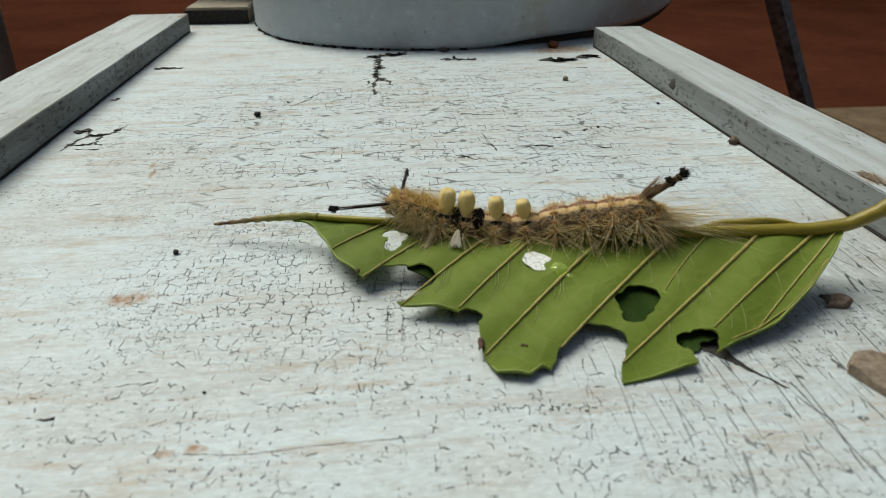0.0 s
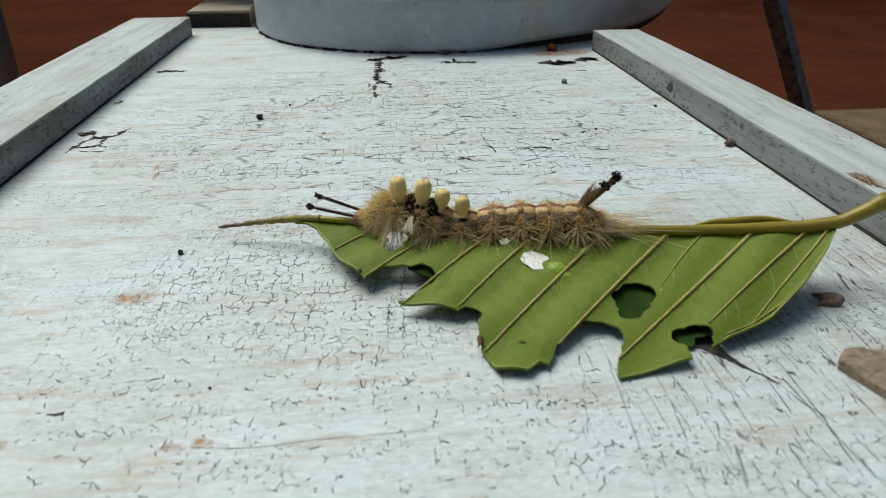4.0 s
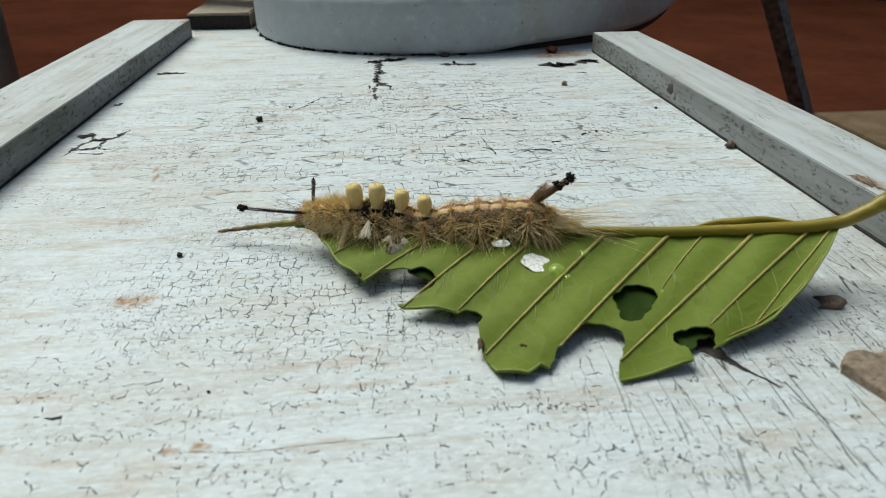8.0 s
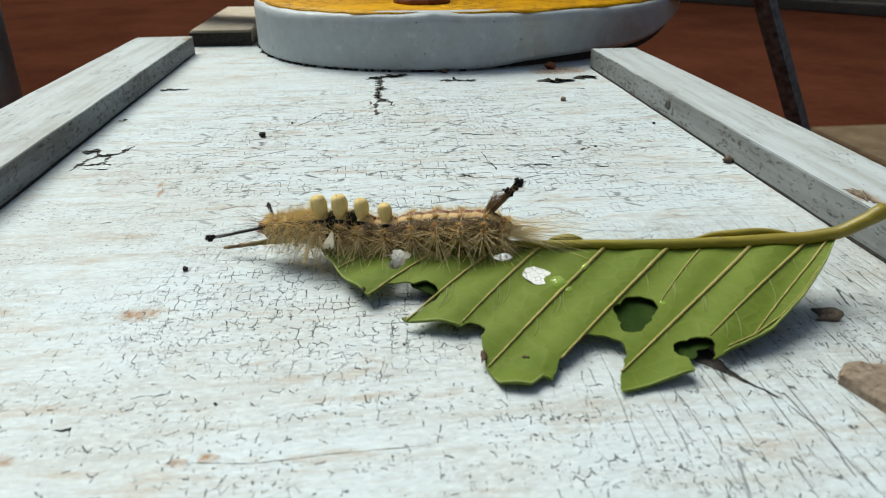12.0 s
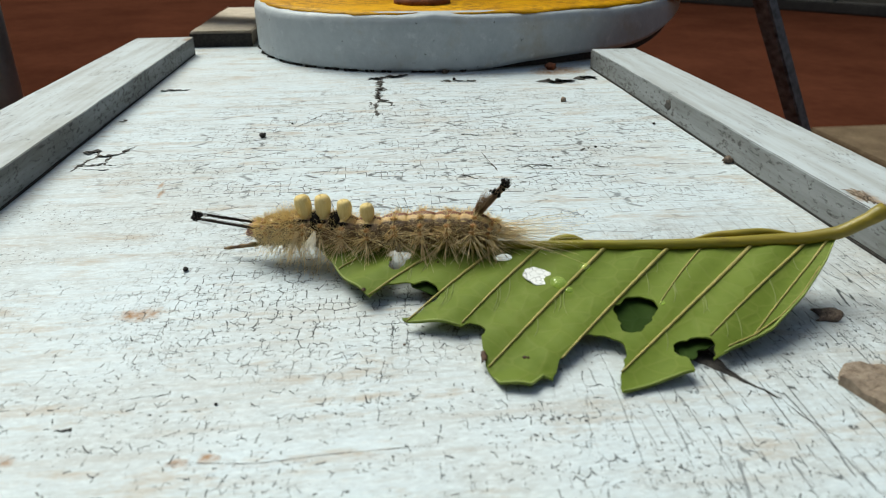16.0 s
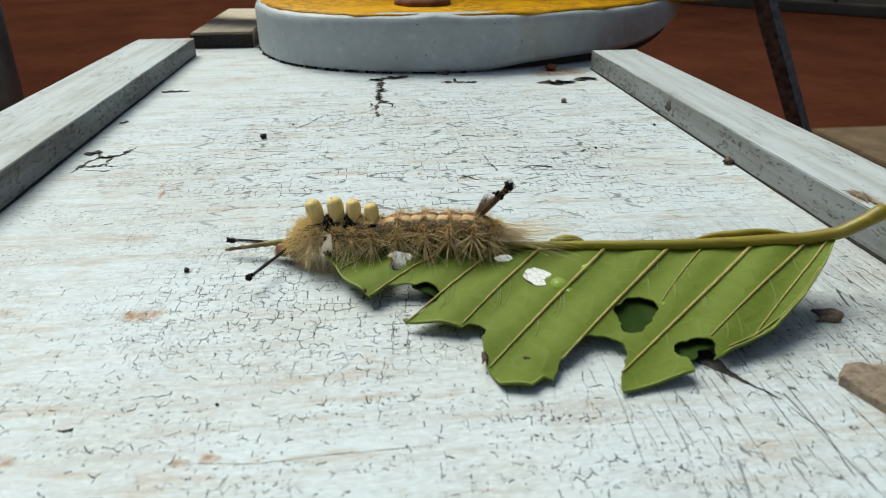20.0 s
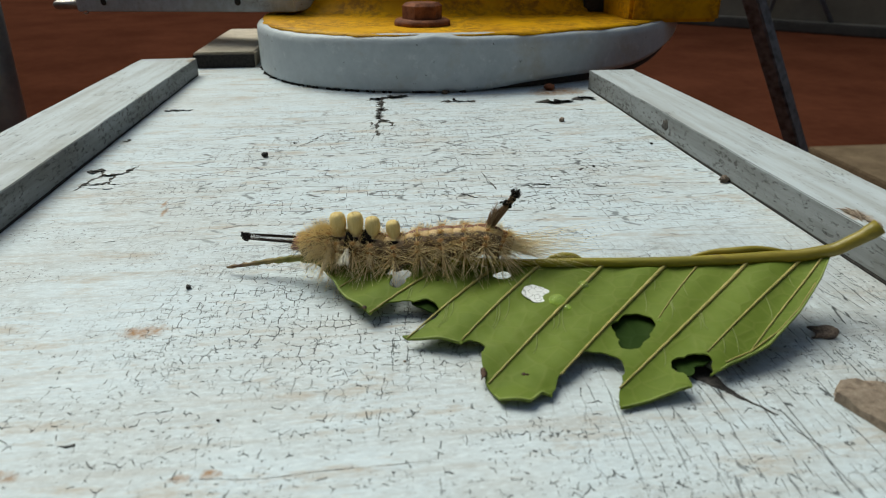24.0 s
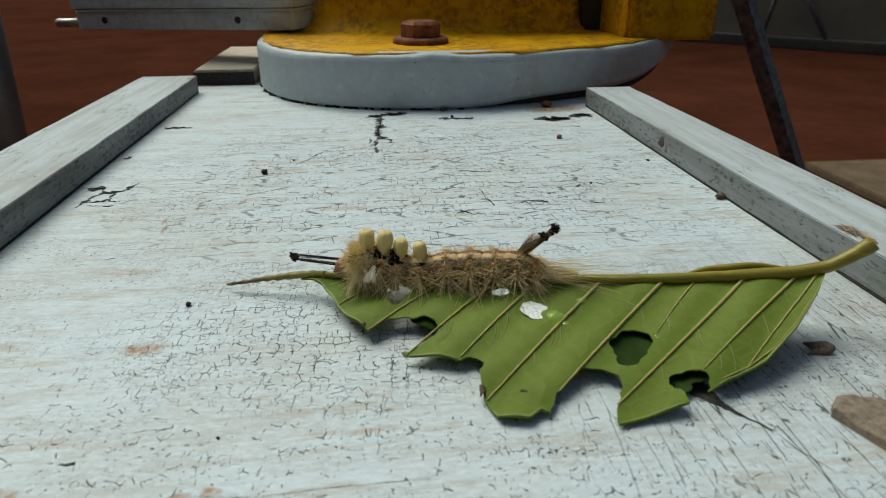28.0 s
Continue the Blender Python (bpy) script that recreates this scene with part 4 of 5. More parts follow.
crumb((57.1, 27.1), 0.9, DEAD, 9.4, "brown bark bit beside the rail", "bark_bit")
g = Geo()
blob(g, (58.05, 55.3, 2.9), (0.28, 1.5, 1.05), 14, 9, 0.5, 2.9)
part("knot", g, DARK_WOOD, stand, "dark brown knot in the rail's side")
g = Geo()
for k in range(26):
    x, y = 59.0 + abs(rng.gauss(0, 0.7)), rng.gauss(-2.6, 1.3)
    tube(g, [(x, y, 5.1), (x + rng.gauss(0, 0.25), y + rng.uniform(0.5, 1.6), 5.28 + rng.uniform(0, 0.22)), (x + rng.gauss(0, 0.4), y + rng.uniform(1.2, 2.6), 5.2 + rng.uniform(0, 0.3))], [0.13, 0.11, 0.03], 5)
part("splinters", g, BARK, stand, "torn brown wood fibres on the rail's edge")


def crack_line(pts, r, label, taper=0.0):
    """A jagged dark mark where the paint has split off."""
    g = Geo()
    fine = []
    for (x0, y0), (x1, y1) in zip(pts, pts[1:]):
        n = max(4, int(math.hypot(x1 - x0, y1 - y0) / 0.22))
        for k in range(n):
            q = k / n
            x, y = x0 + (x1 - x0) * q, y0 + (y1 - y0) * q
            fine.append((x + r * 1.1 * noise.noise(Vector((x * 1.4, y * 1.4, 1.0))), y + r * 1.6 * noise.noise(Vector((x * 1.4, y * 1.4, 7.0))), 0.0))
    fine.append((*pts[-1], 0.0))
    n = len(fine)
    tube(g, fine, [r * max(0.12, 0.6 + 1.1 * noise.noise(Vector((p[0] * 0.7, p[1] * 0.5, 2.0))) + 0.9 * noise.noise(Vector((p[0] * 3.1, p[1] * 3.1, 4.0)))) * (0.35 + 0.65 * min(1, 6 * k / n, 6 * (n - k) / n)) * (1 - taper * k / n) for k, p in enumerate(fine)], 6, True, min(0.25, 0.06 / r))
    o = part("dark_paint_mark", g, DARK_WOOD, stand)
    o["label"] = label
    return o


SPLITS = [([(-54.5, 35.0), (-53.7, 40), (-52.5, 42.3), (-50.7, 42.4), (-49.2, 43.8), (-47.6, 47.8)], 0.42), ([(-55.8, 44.5), (-54.5, 46), (-53.2, 44.6)], 0.85), ([(-53.5, 43.4), (-50.4, 42.2)], 0.7),
          ([(-54.5, 36.9), (-50.5, 38.2), (-48, 37)], 0.3), ([(-53, 35.5), (-48.5, 35.2)], 0.22), ([(-50.3, 42.2), (-50.3, 38.5)], 0.3),
          ([(-5.2, 99.8), (-2.5, 101.0), (0.5, 102.4), (3.8, 103.2)], 0.8), ([(-0.6, 101.5), (-1.5, 96.0), (-1.2, 90.8), (-2.3, 84), (-2.0, 78)], 0.5), ([(-2.2, 80), (-0.5, 76.5), (1.4, 73)], 0.6), ([(-2.0, 78), (-3.0, 70), (-2.6, 64)], 0.3),
          ([(-1.2, 92), (0.2, 88)], 0.35), ([(-3.8, 76), (-4.2, 72)], 0.25), ([(1.5, 102.5), (4.2, 104)], 1.2),
          ([(14.5, 95.4), (17, 96.4), (20, 95.6), (23.8, 95.8)], 0.6), ([(39.7, 93.6), (43, 91.2), (46, 92.2), (49.4, 92.9)], 1.35), ([(50.5, 97.2), (54.9, 94.8)], 1.1), ([(46, 84), (49, 83.2)], 0.25),
          ([(27.4, -28.0), (29.9, -31.5), (31.0, -33.0)], 0.2), ([(31.0, -33.0), (31.6, -35.4), (33.2, -38.5)], 0.07),
          ([(-55, 92), (-53, 93.4), (-50.5, 92.8), (-48.5, 94)], 0.55), ([(-56.5, 66), (-55, 66.5)], 0.6), ([(19, 28.4), (21.5, 29.3), (23, 28.4)], 0.3), ([(22.5, 30), (26.4, 29.2)], 0.35), ([(10.4, 26.6), (12.9, 24.0)], 0.28),
          ([(13.4, 48.5), (16, 48.0), (19.3, 47.7)], 0.3), ([(12, 54), (15.5, 57)], 0.25), ([(15.6, 37.4), (16.8, 27.4)], 0.11), ([(33.7, 36.4), (36, 38)], 0.28), ([(38.2, 38.4), (39.4, 36.6)], 0.22), ([(27, 33), (29, 33.2)], 0.3), ([(33, 28), (36, 27.4)], 0.25),
          ([(-20.7, -35.1), (-14, -35.9), (-8, -35.5), (0.7, -35.4)], 0.045), ([(-27, -27), (-24, -26.6)], 0.09), ([(-23.8, -26.8), (-22.6, -26.5)], 0.08), ([(-31, -30.5), (-29.6, -30.3)], 0.22),
          ([(-17, 62), (-14.5, 65.5)], 0.14), ([(-19, 58), (-16.5, 61)], 0.12), ([(-42, 12), (-40.5, 12.4)], 0.1)]
wedge = [(24.6, -24.5), (25.9, -26.9), (27.0, -28.1), (28.1, -29.4), (29.9, -31.6), (29.1, -30.0), (28.5, -28.3), (28.3, -26.0), (27.8, -24.0)]
pts = []
for (x0, y0), (x1, y1) in zip(wedge, wedge[1:] + wedge[:1]):
    for k in range(8):
        q = k / 8
        x, y = x0 + (x1 - x0) * q, y0 + (y1 - y0) * q
        pts.append((x + 0.22 * noise.noise(Vector((x * 3, y * 3, 1.0))), y + 0.3 * noise.noise(Vector((x * 3, y * 3, 5.0)))))
g = Geo()
sheet(g, pts, 0.0, 0.03, 0.02, 4.0)
part("dark_paint_mark", g, DIRT_AND_SHADE, stand, "dark wedge on the white paint")
for pts, r in SPLITS:
    r *= 1.0 + max(0.0, pts[0][1]) * 0.011
    crack_line(pts, r, "dark split in the white paint")

# ---- the caterpillar ----
R_BODY = 1.95


def skin_material():
    m = Mat("caterpillar_skin", 0.6)
    x, y, z = m.xyz()
    n = m.noise(1500, 4)
    side = m.ramp(n, [(0.35, (0.065, 0.044, 0.029)), (0.65, (0.23, 0.155, 0.09))])
    off = m.maths("ADD", m.maths("MULTIPLY", m.maths("ABSOLUTE", y, 0), 1 / (R_BODY * MM)), m.maths("MULTIPLY", m.noise(700, 3), 0.18))
    top = m.ramp(m.maths("MULTIPLY", z, 1 / (R_BODY * MM)), [(0.2, 0.0), (0.3, 1.0)])
    cream = m.maths("MULTIPLY", m.ramp(off, [(0.26, 0.0), (0.32, 1.0), (0.56, 1.0), (0.66, 0.0)]), top)
    c = m.mix(m.maths("MULTIPLY", cream, 0.85), side, (0.66, 0.45, 0.20))
    band = m.maths("MULTIPLY", m.ramp(off, [(0.24, 1.0), (0.30, 0.0)]), top)
    c = m.mix(band, c, (0.15, 0.05, 0.018))
    return m.colour(c).bump(n, 0.5, 0.0001).m


def bristle_material(name, a, b, through, part_through=0.25, shine=0.25, root=None):
    """Bristles that vary one by one; root: the darker colour where they leave the body."""
    m = Mat(name, 0.6 if shine > 0.1 else 0.9, spec=shine)
    c = m.ramp(m.island(), [(0.0, a), (1.0, b)])
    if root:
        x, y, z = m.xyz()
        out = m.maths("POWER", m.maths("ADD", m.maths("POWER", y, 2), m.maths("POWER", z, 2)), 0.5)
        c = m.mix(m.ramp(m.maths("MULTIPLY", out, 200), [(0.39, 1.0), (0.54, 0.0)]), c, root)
    return m.colour(c).glow_through(through, part_through).m


SKIN = skin_material()
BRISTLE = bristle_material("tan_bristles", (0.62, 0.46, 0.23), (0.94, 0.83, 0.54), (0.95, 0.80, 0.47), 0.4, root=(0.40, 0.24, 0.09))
PALE = bristle_material("pale_bristles", (0.86, 0.71, 0.42), (0.97, 0.90, 0.68), (0.97, 0.84, 0.54), 0.35)
GOLD = bristle_material("golden_bristles", (0.90, 0.76, 0.42), (0.98, 0.91, 0.64), (0.97, 0.86, 0.50), 0.5, root=(0.82, 0.65, 0.31))
BLACKISH = bristle_material("black_bristles", (0.008, 0.007, 0.007), (0.035, 0.028, 0.024), (0.02, 0.015, 0.01))
SOOTY = bristle_material("sooty_bristles", (0.012, 0.010, 0.009), (0.075, 0.05, 0.04), (0.05, 0.03, 0.02))
BROWN = bristle_material("brown_bristles", (0.19, 0.11, 0.06), (0.52, 0.37, 0.23), (0.42, 0.27, 0.14))


def tuft_material():
    """Dense upright fibres."""
    m = Mat("cream_tuft", 0.9, spec=0.05)
    n = m.noise(1, 4, 0.7, m.space((5200, 5200, 420)))
    big = m.noise(900, 3)
    c = m.ramp(m.maths("ADD", m.maths("MULTIPLY", n, 0.7), m.maths("MULTIPLY", big, 0.3)), [(0.30, (0.69, 0.52, 0.20)), (0.62, (0.83, 0.67, 0.32))])
    return m.colour(c).bump(n, 0.4, 0.0001).m


TUFT = tuft_material()
CREAM = bristle_material("cream_tuft_fibres", (0.74, 0.58, 0.28), (0.88, 0.74, 0.44), (0.9, 0.7, 0.35), 0.02, 0.05)
WHITE = bristle_material("white_tuft_fibres", (0.82, 0.76, 0.60), (0.95, 0.92, 0.82), (0.9, 0.85, 0.7), 0.02, 0.05)
# Black for the velvety patches, and for shade painted under the tufts.
VELVET_AND_SHADE = simple("black_velvet_and_shade", (0.004, 0.004, 0.004), (0.014, 0.012, 0.011), 1500, 0.95, spec=0.1).m
WART = simple("orange_wart", (0.34, 0.15, 0.045), (0.60, 0.34, 0.13), 1800, 0.5).m
HEAD = simple("pinkish_head", (0.24, 0.095, 0.06), (0.42, 0.21, 0.15), 900, 0.35).m
FOOT = simple("proleg_skin", (0.20, 0.13, 0.08), (0.36, 0.26, 0.16), 1200, 0.6).m

caterpillar = thing("caterpillar", "hairy tan caterpillar with four cream tufts crawling on the leaf", "caterpillar")


def segment_mesh(r, half):
    g = Geo()
    prof = [(-1.0, 0.70), (-0.92, 0.89), (-0.6, 0.975), (-0.2, 1.0), (0.25, 1.0), (0.62, 0.975), (0.92, 0.89), (1.0, 0.70)]
    n = 26
    for q, k in prof:
        for a in range(n):
            th = 2 * math.pi * a / n
            w = 1 + 0.035 * math.sin(5 * th + q * 3)
            g.v.append((q * half, r * k * 0.98 * w * math.sin(th), r * k * w * math.cos(th)))
    for i in range(len(prof) - 1):
        g.f += [(i * n + a, i * n + (a + 1) % n, (i + 1) * n + (a + 1) % n, (i + 1) * n + a) for a in range(n)]
    g.f += [tuple(reversed(range(n))), tuple(range((len(prof) - 1) * n, len(prof) * n))]
    return g


def around(r, deg, side):
    a = radians(deg)
    return Vector((0, side * math.sin(a) * r, math.cos(a) * r))


def star(g, p, axis, n, length, r, wide, lean=0.0, droop=0.05, low=0.55):
    """Bristles that burst from one wart; those that point down are longest."""
    axis = Vector(axis).normalized()
    a = axis.cross(Vector((1, 0, 0))).normalized()
    b = axis.cross(a)
    for _ in range(n):
        th, ph = radians(wide) * math.sqrt(rng.uniform(0.02, 1)), rng.uniform(0, 6.283)
        d = axis * math.cos(th) + (a * math.cos(ph) + b * math.sin(ph)) * math.sin(th)
        down = min(1.0, max(0.0, 0.5 - d.z * 0.75))
        d = d + Vector((lean, 0, 0))
        q = length * (1 - low + low * down) * rng.uniform(0.72, 1.1)
        hair(g, p, d, q, r * rng.uniform(0.8, 1.2), (rng.gauss(0, 0.05), 0, -droop * rng.uniform(0.3, 1.6)), 3)


def tuft_mesh(r, hgt, wide, seed):
    """A dense upright brush: rooted low on both flanks, fullest above, with a round crown."""
    g = Geo()
    n, rings = 26, 18
    z0, z1 = r * 0.80, r + hgt * 0.86
    for i in range(rings + 1):
        u = i / rings
        z = z0 + (z1 - z0) * (u if u < 0.7 else 0.7 + 0.3 * math.sin((u - 0.7) / 0.3 * math.pi / 2))
        cap = 1.0 if u < 0.6 else math.sqrt(max(0.02, 1 - ((u - 0.6) / 0.4) ** 2.3))
        wx = wide * (0.60 + 0.40 * min(1.0, u / 0.5) ** 0.7) * cap
        flank = math.sqrt(max(0.0, r * r - z * z)) + 0.10 if z < r else 0.0
        wy = max(flank, wide * 1.05 * cap) if u < 0.6 else wide * 1.05 * cap
        for k in range(n):
            th = 2 * math.pi * k / n
            q = 1 + 0.05 * noise.noise(Vector((math.cos(th) * 2, math.sin(th) * 2, seed + z * 0.3))) + 0.03 * math.sin(9 * th + seed)
            g.v.append((wx * q * math.cos(th) - 0.05 * (z - r), wy * q * math.sin(th), z))
    for i in range(rings):
        g.f += [(i * n + k, i * n + (k + 1) % n, (i + 1) * n + (k + 1) % n, (i + 1) * n + k) for k in range(n)]
    g.f += [tuple(reversed(range(n))), tuple(range(rings * n, (rings + 1) * n))]
    return g


WART_MESH = blob(Geo(), (0, 0, 0), (0.44, 0.30, 0.26), 10, 6, 0.2).mesh("wart", WART)
# name, radius, half length
SEGMENTS = (["thorax"] * 3) + (["tufted"] * 4) + (["plain"] * 3) + ["tail", "rear"]
segs = []
for k, kind in enumerate(SEGMENTS):
    r = {0: 1.45, 1: 1.65, 2: 1.82, 11: 1.35, 10: 1.8}.get(k, R_BODY)
    half = 1.25 if kind == "rear" else 1.75
    seg = part("body_segment", segment_mesh(r, half), SKIN, caterpillar)
    segs.append((seg, r))
    g_t, g_p, g_f = Geo(), Geo(), Geo()
    lean = {"thorax": -0.25, "rear": 1.1, "tail": 0.3}.get(kind, 0.0)
    size = (0.48, 0.62, 0.78)[k] if kind == "thorax" else 1.0
    for side in (-1, 1):
        # where the wart sits, its axis, count, length, opening
        for deg, aim, count, length, wide in ((26, 22, 20, 2.1, 78), (60, 62, 26, 1.9, 82), (88, 96, 38, 4.9, 80), (114, 108, 24, 5.0, 64)):
            if kind == "tufted" and deg == 26:
                continue
            p = around(r * 0.98, deg, side)
            axis = around(1, aim, side)
            n = count if k else count // 2
            star(g_f if deg == 26 else g_t, p, axis, int(n * 0.62), length * size, 0.034, wide, lean)
            star(g_p, p, axis, int(n * 0.62), length * size * 1.08, 0.031, wide, lean)
            if deg < 110:
                part("wart", WART_MESH, WART, seg, "", Matrix.Translation(p * MM) @ pose(0, 0, 0, side * -deg))
    # short fuzz over the back and flanks
    for _ in range((160, 330, 380)[k] if kind == "thorax" else 170):
        a = rng.gauss(0, 50)
        if kind in ("plain", "tail") and abs(a) < 20:
            continue
        p = around(r * 0.96, a, 1) + Vector((rng.uniform(-half, half) * 0.85, 0, 0))
        d = around(1, a, 1) + Vector((rng.gauss(-0.5 if kind == "thorax" else 0.2, 0.5), rng.gauss(0, 0.4), 0))
        hair(g_f, p, d, rng.uniform(0.5, (1.0, 1.5, 2.0)[k] if kind == "thorax" else 0.95), 0.026, (0, 0, 0), 2)
    for _ in range(260 if kind == "thorax" else 110):
        side, a = rng.choice((-1, 1)), rng.uniform(50, 130)
        p = around(r * 0.96, a, side) + Vector((rng.uniform(-half, half) * 0.9, 0, 0))
        hair(g_p if kind == "thorax" else g_t, p, around(1, a + 20, side) + Vector((rng.gauss(0, 0.5), 0, rng.gauss(0, 0.3))), rng.uniform(0.7, 1.7), 0.022, (0, 0, -0.05), 2)
    part("back_fuzz", g_f, GOLD, seg, "short golden fuzz")
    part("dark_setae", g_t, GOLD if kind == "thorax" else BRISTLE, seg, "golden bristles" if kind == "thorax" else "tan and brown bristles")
    part("pale_setae", g_p, PALE, seg, "pale bristles")
    if kind == "rear":
        g = Geo()
        for _ in range(130):
            hair(g, (0.6, rng.gauss(0, 0.6), rng.gauss(0.1, 0.6)), (1, rng.gauss(0, 0.24), rng.gauss(0.25, 0.25)), rng.uniform(2.5, 6.0), 0.03, (0, 0, rng.gauss(0.0, 0.06)), 4)
        for _ in range(64):
            hair(g, (0.6, rng.gauss(0, 0.6), rng.gauss(0.1, 0.5)), (1, rng.gauss(0, 0.25), rng.gauss(0.45, 0.15)), rng.uniform(6.0, 12.0), 0.027, (0, 0, rng.gauss(0.0, 0.06)), 5)
        part("rear_setae", g, PALE, seg, "long pale backward bristles")
    if k == 0:
        g = Geo()
        for _ in range(26):
            hair(g, (-1.0, rng.gauss(0, 0.7), rng.gauss(0.3, 0.5)), (-1, rng.gauss(0, 0.4), rng.gauss(0.2, 0.35)), rng.uniform(2.0, 5.2), 0.024)
        part("front_setae", g, BLACKISH, seg, "fine dark forward bristles")
        g = Geo()
        for _ in range(150):
            a = rng.uniform(-85, 85)
            hair(g, around(r * 0.9, a, 1) + Vector((-0.4, 0, 0)), around(0.5, a, 1) + Vector((-1, rng.gauss(0, 0.3), rng.gauss(-0.1, 0.3))), rng.uniform(0.8, 1.6), 0.028, (0, 0, -0.06), 3)
        part("collar_setae", g, GOLD, seg, "golden bristles over the head")
    if kind == "tufted":
        hgt, wide = (2.6, 2.6, 2.3, 2.0)[k - 3], (0.98, 0.98, 0.88, 0.84)[k - 3]
        tuft = part("hair_tuft", tuft_mesh(r, hgt, wide, k * 1.1), TUFT, seg, "dense cream brush tuft")
        g = Geo()
        for _ in range(300):
            a, q = rng.uniform(0, 6.283), math.sqrt(rng.uniform(0.1, 1))
            x, y = wide * 0.8 * q * math.cos(a), wide * 0.9 * q * math.sin(a)
            hair(g, (x, y, r + hgt * 0.2), (x * 0.3, y * 0.3, hgt), hgt * (0.72 - 0.24 * q ** 2.5) * rng.uniform(0.9, 1.04), 0.05, (-x * 0.05, -y * 0.05, 0), 3)
        part("brush", g, CREAM, tuft)
        # Black blobs paint the shadow at the tuft's foot on both flanks.
        g = Geo()
        for side in (-1, 1):
            blob(g, (0.05, side * (r * 0.68), r * 0.72), (0.6, 0.24, 0.26), 10, 7, 0.3, k)
        part("tuft_foot_shade", g, VELVET_AND_SHADE, seg, "black shade at the foot of the tuft")
    if k in (3, 4):
        g = Geo()
        blob(g, (1.45, 0, r * 0.5), (0.95, 1.82, 1.2), 18, 12, 0.12, k)
        part("velvet_patch", g, VELVET_AND_SHADE, seg, "black velvety patch")
    if k == 4:
        for side in (-1, 1):
            g = Geo()
            blob(g, (-0.6, side * r * 0.98, 0.1), (0.95, 0.45, 0.85), 12, 8, 0.3, 3.0)
            part("black_spot", g, VELVET_AND_SHADE, seg, "black lateral spot")
            g = Geo()
            for k2 in range(90):
                prong = -0.16 if k2 % 2 else 0.2
                hair(g, (-0.55 + rng.gauss(0, 0.07), side * r * 1.2, 0.35 + rng.gauss(0, 0.07)), (prong + rng.gauss(0, 0.07), side * (1.0 + rng.gauss(0, 0.1)), -0.45 + rng.gauss(0, 0.1)),
                     rng.uniform(1.6, 2.4), 0.09, (0, 0, 0), 2)
            part("lateral_tuft", g, WHITE, seg, "white lateral brush tuft")
    if k == 3:
        for side in (-1, 1):
            g = Geo()
            for _ in range(46):
                hair(g, (-0.6 + rng.gauss(0, 0.1), side * r * 1.05, 0.5), (rng.gauss(-0.25, 0.07), side * 1.3, -1 + rng.gauss(0, 0.07)), rng.uniform(2.6, 4.3), 0.036, (0, 0, -0.05), 3)
            part("lateral_tuft", g, PALE, seg, "pale cream lateral tuft")
    if k in (5, 6, 7, 8, 11) or k < 3:
        for side in (-1, 1):
            g = Geo()
            thick = 0.5 if k > 2 else 0.26
            tube(g, [(0, side * 0.7, -r * 0.7), (0, side * 0.85, -r * 1.0), (0, side * 0.9, -r * 1.22)], [thick * 1.25, thick, thick * 1.1], 10)
            part("proleg" if k > 2 else "leg", g, FOOT, seg)

head = Geo()
blob(head, (0.1, -0.40, 0), (0.85, 0.70, 0.9), 18, 12, 0.05, 2.0)
blob(head, (0.1, 0.40, 0), (0.85, 0.70, 0.9), 18, 12, 0.05, 5.0)
blob(head, (-0.75, 0, -0.6), (0.4, 0.45, 0.4), 12, 8, 0.1, 5.0)
head_ob = part("head", head, HEAD, caterpillar, "pinkish brown rounded head")
g = Geo()
for _ in range(30):
    hair(g, (-0.5, rng.gauss(0, 0.5), rng.gauss(0, 0.5)), (-1, rng.gauss(0, 0.7), rng.gauss(0, 0.7)), rng.uniform(0.6, 1.4), 0.022)
part("face_setae", g, PALE, head_ob)


def pencil(length, count, mat, spread, club, widen=0.0, name="hair_pencil", label=""):
    """A bundle of long bristles along +x with plumed clubs near the tips."""
    g = Geo()
    for _ in range(count):
        a, q = rng.uniform(0, 6.283), rng.random()
        y, z = spread * q * math.cos(a), spread * q * math.sin(a)
        hair(g, (0, y, z), (1, y * widen, z * widen), length * rng.uniform(0.8, 1.0), 0.05, (0, 0, 0), 4)
    if spread > 0.3:
        for _ in range(110):
            hair(g, (rng.uniform(0, 1.0), rng.gauss(0, 0.25), rng.gauss(0.15, 0.25)), (1, rng.gauss(0, 0.25), rng.gauss(0.22, 0.16)), rng.uniform(1.2, 3.0), 0.04)
    ob = part(name, g, mat, caterpillar, label)
    g = Geo()
    for _ in range(club[0]):
        x = length * (rng.uniform(0.9, 1.01) if rng.random() < club[1] else rng.choice((0.66, 0.72, 0.83)) + rng.gauss(0, 0.025))
        s = 0.13 if spread < 0.3 else 0.24
        blob(g, (x, rng.gauss(0, s), rng.gauss(0 if spread < 0.3 else 0.12, s)), (0.2, 0.11, 0.11), 6, 4, 0.6, rng.random() * 9)
    for _ in range(club[0]):
        hair(g, (length * rng.uniform(0.88, 0.97), rng.gauss(0, spread * 0.6), rng.gauss(0, spread * 0.6)), (1, rng.gauss(0, 0.5), rng.gauss(0, 0.5)), 0.5, 0.04, (0, 0, 0), 2)
    part("plume", g, BLACKISH, ob, "black plumed tips")
    return ob


far_pencil = pencil(8.0, 30, SOOTY, 0.15, (40, 1.0), 0.1, label="long black hair pencil")
near_pencil = pencil(8.0, 30, SOOTY, 0.15, (40, 1.0), 0.1, label="long black hair pencil")
tail_pencil = pencil(5.6, 130, BROWN, 0.42, (95, 0.4), -0.02, "tail_pencil", "brown rear hair pencil with black plumed tips")


